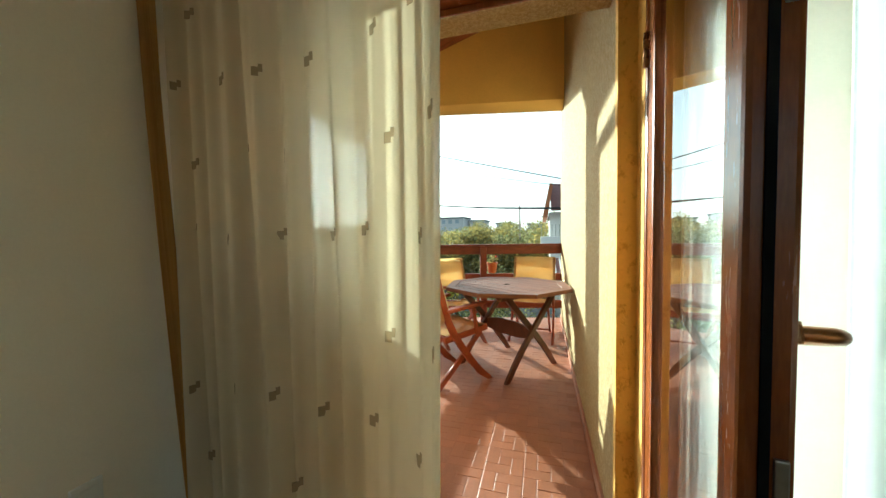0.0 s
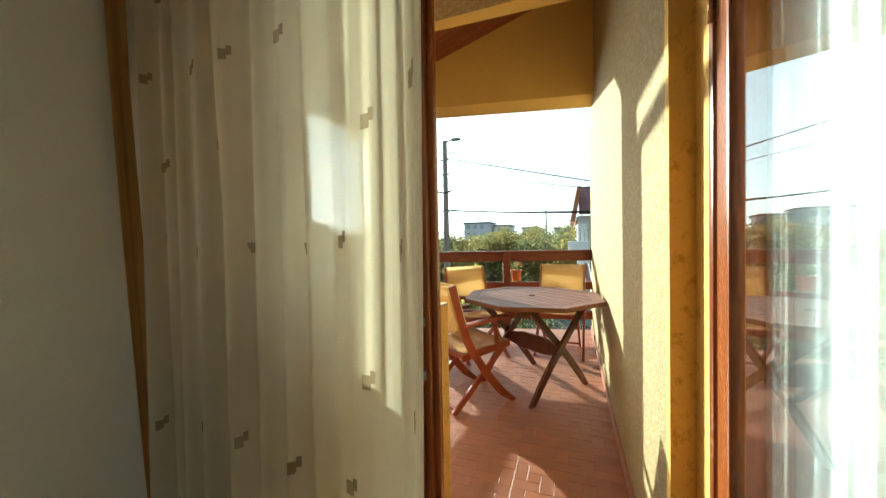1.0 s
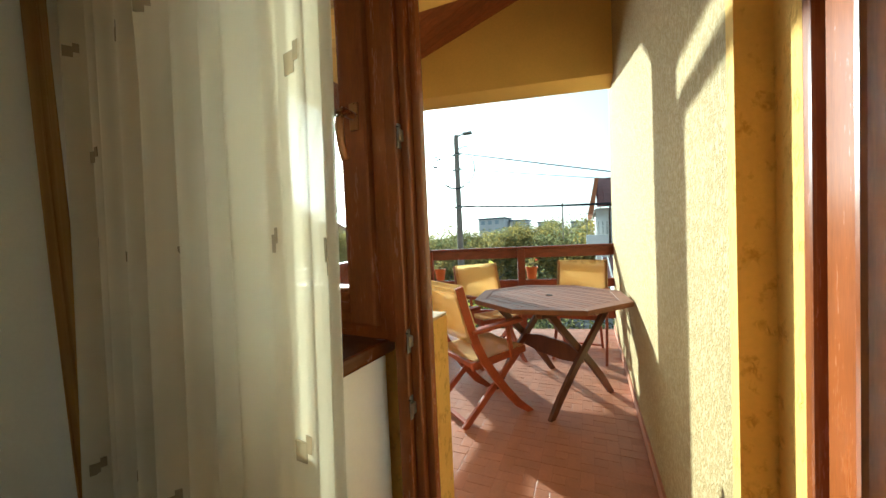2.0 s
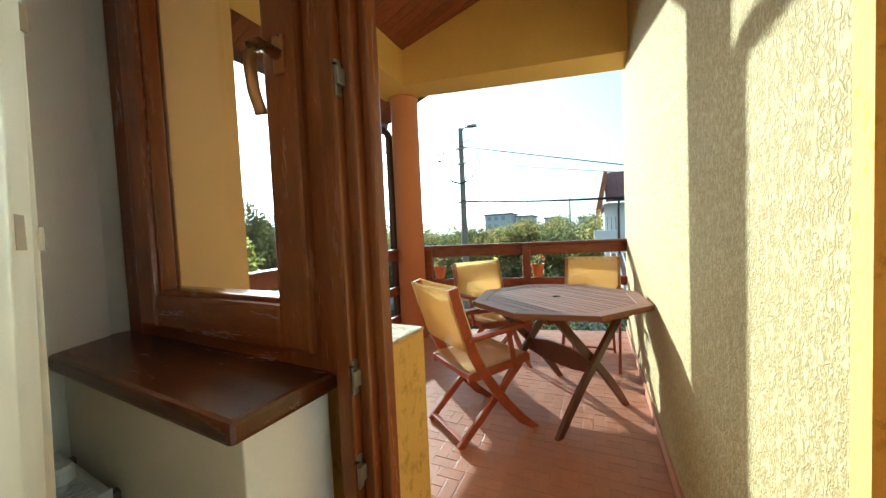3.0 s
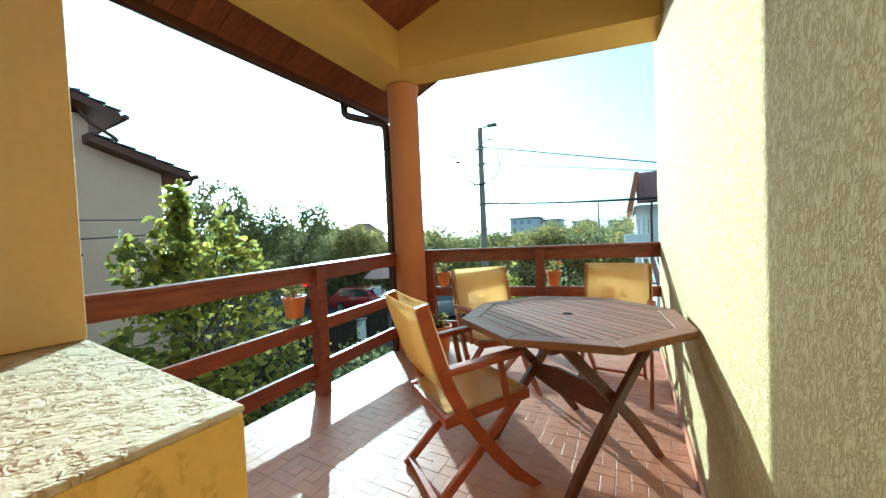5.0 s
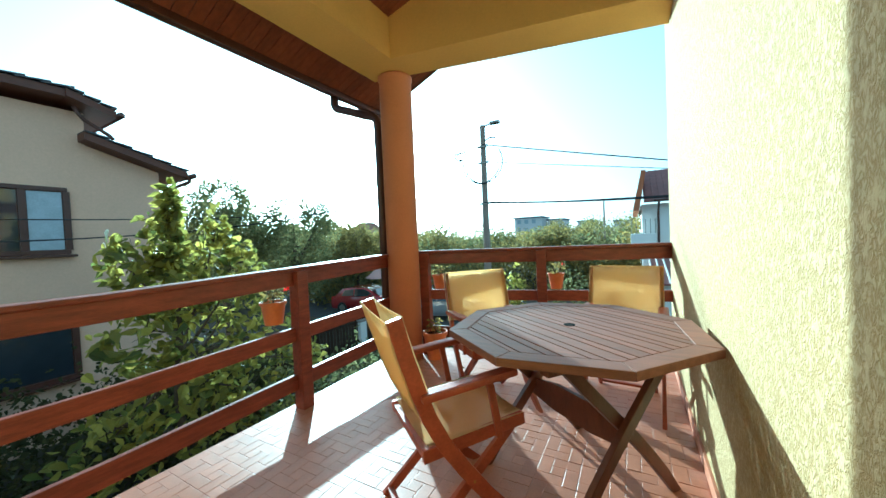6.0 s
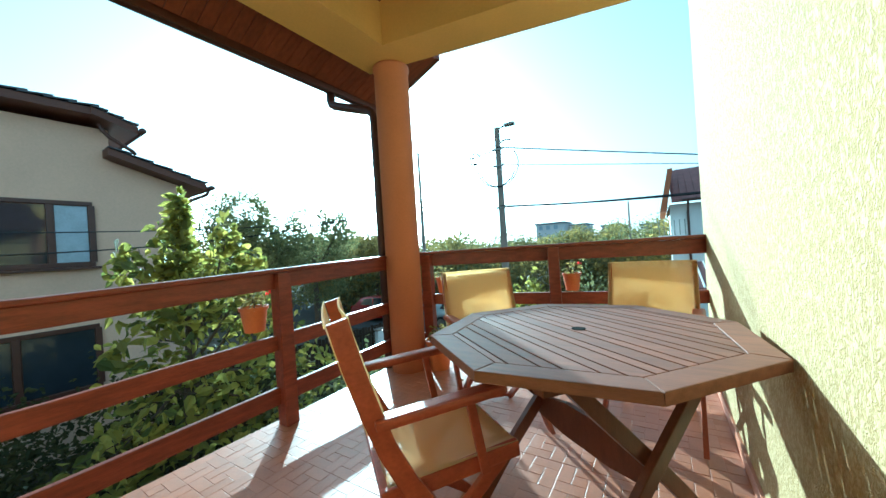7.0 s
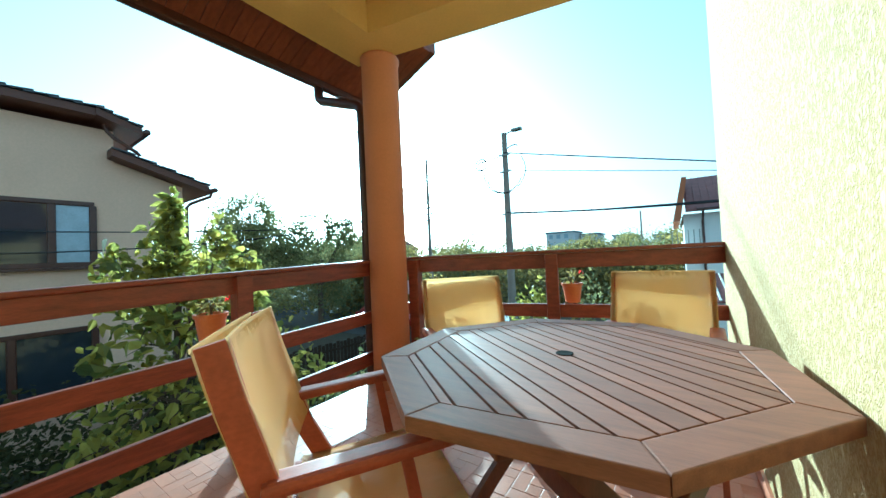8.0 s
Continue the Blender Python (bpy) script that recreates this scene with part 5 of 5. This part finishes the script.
tree("garden_tree", -14.2, 10.2, GROUND_Z + 0.4, 4.2,
     [(0, 0, 5.6, 1.3, 1.3, 1.1, 3449), (1.0, -1.0, 4.6, 1.2, 1.2, 1.0, 2530), (-0.8, 1.0, 4.6, 1.3, 1.3, 1.0, 2530), (0.2, 0.3, 3.6, 1.8, 1.8, 0.9, 2989), (0.8, 1.6, 3.9, 1.0, 1.0, 0.9, 1839), (0, 0, 2.2, 1.7, 1.9, 1.0, 2300)],
     0.115, LEAF_TREE, "dark green garden tree, leaf tones lifted for haze", 32, 0.16)
tree("garden_tree", -14.2, 13.6, GROUND_Z + 0.5, 3.8,
     [(0, 0, 5.2, 1.2, 1.1, 1.1, 2300), (0.9, 1.0, 4.9, 0.9, 0.9, 1.0, 1609), (-0.8, -0.9, 4.6, 1.1, 1.1, 1.0, 2070), (0.3, 1.7, 5.3, 0.35, 0.35, 0.9, 368), (-0.2, 2.2, 4.4, 0.8, 0.9, 0.9, 1150), (0, 0.3, 3.3, 1.7, 1.9, 1.0, 2989), (0, 0.3, 1.9, 1.6, 1.8, 1.0, 2070)],
     0.115, LEAF_TREE, "dark green garden tree with loose upright shoots, leaf tones lifted for haze", 33, 0.15)
tree("garden_tree", -16.5, 20.5, GROUND_Z + 0.4, 3.2,
     [(0, 0, 4.0, 1.5, 1.5, 1.0, 2760), (-1.2, 1.2, 3.8, 1.2, 1.2, 1.0, 1839), (1.2, 1.4, 3.6, 1.2, 1.2, 0.9, 1839), (0, 0, 2.4, 1.9, 1.9, 1.0, 2760)],
     0.12, LEAF_WOOD, "yellowing garden tree by the street", 34, 0.14)


def shrubs(name, clumps, leaf, mat, label, seed, category="shrubs"):
    pts = blob_points(clumps, seed, 0.35)
    rng = np.random.default_rng(seed + 3)
    me = leaf_mesh(name, pts, leaf * rng.uniform(0.6, 1.3, len(pts)), seed)
    me.materials.append(mat)
    return tagged(new(name, me), label, category, kind="stuff")


rng = random.Random(77)
cl = []
for i in range(46):
    x, y = rng.uniform(-8.4, -2.2), rng.uniform(0.5, 9.5)
    h = rng.uniform(0.45, 0.95)
    cl.append((x, y, GROUND_Z + h * 0.7, rng.uniform(0.45, 0.9), rng.uniform(0.45, 0.9), h, 190))
for i in range(26):
    h = rng.uniform(0.8, 1.45)
    cl.append((rng.uniform(-9.3, -6.4), rng.uniform(-1.0, 7.0), GROUND_Z + h * 0.75, rng.uniform(0.5, 0.9), rng.uniform(0.5, 0.9), h, 230))
# extra tall dark clumps, added as deep shade before the house's lower wall
for i in range(16):
    h = rng.uniform(1.1, 1.55)
    cl.append((rng.uniform(-7.8, -6.2), rng.uniform(3.4, 6.8), GROUND_Z + h * 0.75, rng.uniform(0.5, 0.8), rng.uniform(0.5, 0.8), h, 300))
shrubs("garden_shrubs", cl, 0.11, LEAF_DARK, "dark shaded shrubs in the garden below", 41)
cl = []
for i in range(26):
    x, y = rng.uniform(-6.5, -2.0), rng.uniform(6.5, 12.0)
    h = rng.uniform(0.45, 0.85)
    cl.append((x, y, GROUND_Z + h * 0.8, rng.uniform(0.5, 0.9), rng.uniform(0.5, 0.9), h, 260))
for i in range(7):
    cl.append((-4.6 + 0.25 * i, 5.6 + 0.35 * i, GROUND_Z + 1.2 + 0.3 * math.sin(i * 2.0), 0.5, 0.5, 0.9, 200))
shrubs("garden_bushes", cl, 0.10, LEAF_TREE, "dull green bushes in the garden", 42)
cl = [(-0.25, 9.6, -0.3, 0.55, 0.5, 0.85, 700), (0.15, 9.8, -0.9, 0.7, 0.6, 0.9, 700), (-0.6, 10.0, -1.4, 0.8, 0.7, 1.0, 600)]
shrubs("end_bush", cl, 0.085, LEAF_TREE, "dense green bush beyond the end railing", 43)
cl = [(-1.75, 10.2, -0.4, 0.28, 0.28, 0.75, 160), (-1.45, 10.0, -0.2, 0.2, 0.2, 0.7, 130), (-2.1, 10.4, -0.6, 0.25, 0.25, 0.7, 130)]
shrubs("end_saplings", cl, 0.13, LEAF_NEAR, "light green saplings beyond the end railing", 44)
cl = []
for i in range(34):
    x = rng.uniform(-5.6, 2.5)
    y = rng.uniform(11.0, 14.6)
    h = rng.uniform(0.6, 1.3) if x > -2.6 else rng.uniform(0.4, 0.65)
    cl.append((x, y, GROUND_Z + h * 0.7, rng.uniform(0.6, 1.1), rng.uniform(0.5, 0.9), h, 240))
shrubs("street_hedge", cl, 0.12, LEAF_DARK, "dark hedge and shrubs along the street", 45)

# woods beyond the street
cl, cl2 = [], []
for i in range(150):
    ang = radians(rng.uniform(-14, 72))
    d = rng.uniform(24, 62)
    x, y = -d * math.sin(ang), 2 + d * math.cos(ang)
    top = 1.7 + d * rng.uniform(0.022, 0.060) * (1.25 if ang > radians(42) else 0.78)
    r = rng.uniform(1.5, 3.0)
    for k in range(3):
        (cl if rng.random() < 0.65 else cl2).append((x + rng.uniform(-r, r), y + rng.uniform(-r, r), top - r * 0.75 - rng.uniform(0, 1.6) - k * 0.7, r * rng.uniform(0.6, 1), r * rng.uniform(0.6, 1), r * rng.uniform(0.6, 0.95), 540))
shrubs("far_woods", cl, 0.23, LEAF_WOOD, "autumn woodland with yellowing crowns beyond the street", 46, "woods")
shrubs("far_woods", cl2, 0.23, LEAF_TREE, "darker green woodland beyond the street", 47, "woods")

# ground last of the outside: one sheet to the horizon
bm = bmesh.new()
bmesh.ops.create_grid(bm, x_segments=1, y_segments=1, size=1500, matrix=Matrix.Translation((0, 0, GROUND_Z)))
solo("ground", bm, GROUND, "dry autumn garden ground reaching the horizon", "ground", kind="structure")

# ---- floor tiles: pinwheels of four bricks round a small square, those of the sunny stretch as single pieces ----
U = 0.0660


def tile_mesh(w, h):
    return mesh_of("brick_tile", prism([(-w / 2, -h / 2), (w / 2, -h / 2), (w / 2, h / 2), (-w / 2, h / 2)], -0.008, 0.0, None, 0.0015), TILE)


g = 0.0022
long_tile, small_tile = tile_mesh(2 * U - g, U - g), tile_mesh(U - g, U - g)
rest_v, rest_f = [], []
count = 0
rt = random.Random(5)
for i in range(14):
    for j in range(20):
        cx, cy = -1.275 + (i + 0.5) * 3 * U, 2.0 + (j + 0.5) * 3 * U
        pieces = [(cx - 0.5 * U, cy - U, 0, 2), (cx + U, cy - 0.5 * U, 90, 2), (cx + 0.5 * U, cy + U, 0, 2), (cx - U, cy + 0.5 * U, 90, 2), (cx, cy, 0, 1)]
        for bx, by, turn, n in pieces:
            if by > north(bx, 0.10) or bx > WALL_X - 0.035 or bx < -1.27:
                continue
            m = pose(bx, by, rt.uniform(-0.0006, 0.0006), rt.uniform(-0.3, 0.3), rt.uniform(-0.3, 0.3), turn)
            if -1.25 < bx < 0.1 and 2.8 < by < 4.3 and count < 300:
                o = new("brick_tile", long_tile if n == 2 else small_tile)
                o.parent = balcony_floor
                o.matrix_basis = m
                count += 1
            else:
                w, h = ((2 if n == 2 else 1) * U - g) / 2, (U - g) / 2
                b0 = len(rest_v)
                for k, z in ((1.0, -0.008), (1.0, -0.0011), (0.93, 0.0)):
                    kx, ky = (1.0, 1.0) if k == 1.0 else (1 - 0.0018 / w, 1 - 0.0018 / h)
                    rest_v += [tuple(m @ Vector((sx * w * kx, sy * h * ky, z))) for sx, sy in ((-1, -1), (1, -1), (1, 1), (-1, 1))]
                for r in (0, 4):
                    for q in range(4):
                        q2 = (q + 1) % 4
                        rest_f.append((b0 + r + q, b0 + r + q2, b0 + r + 4 + q2, b0 + r + 4 + q))
                rest_f.append((b0 + 8, b0 + 9, b0 + 10, b0 + 11))
me = bpy.data.meshes.new("brick_tiles")
me.from_pydata(rest_v, [], rest_f)
me.materials.append(TILE_REST)
tiles = new("brick_tiles", me)
tiles.parent = balcony_floor
tiles["kind"] = "stuff"
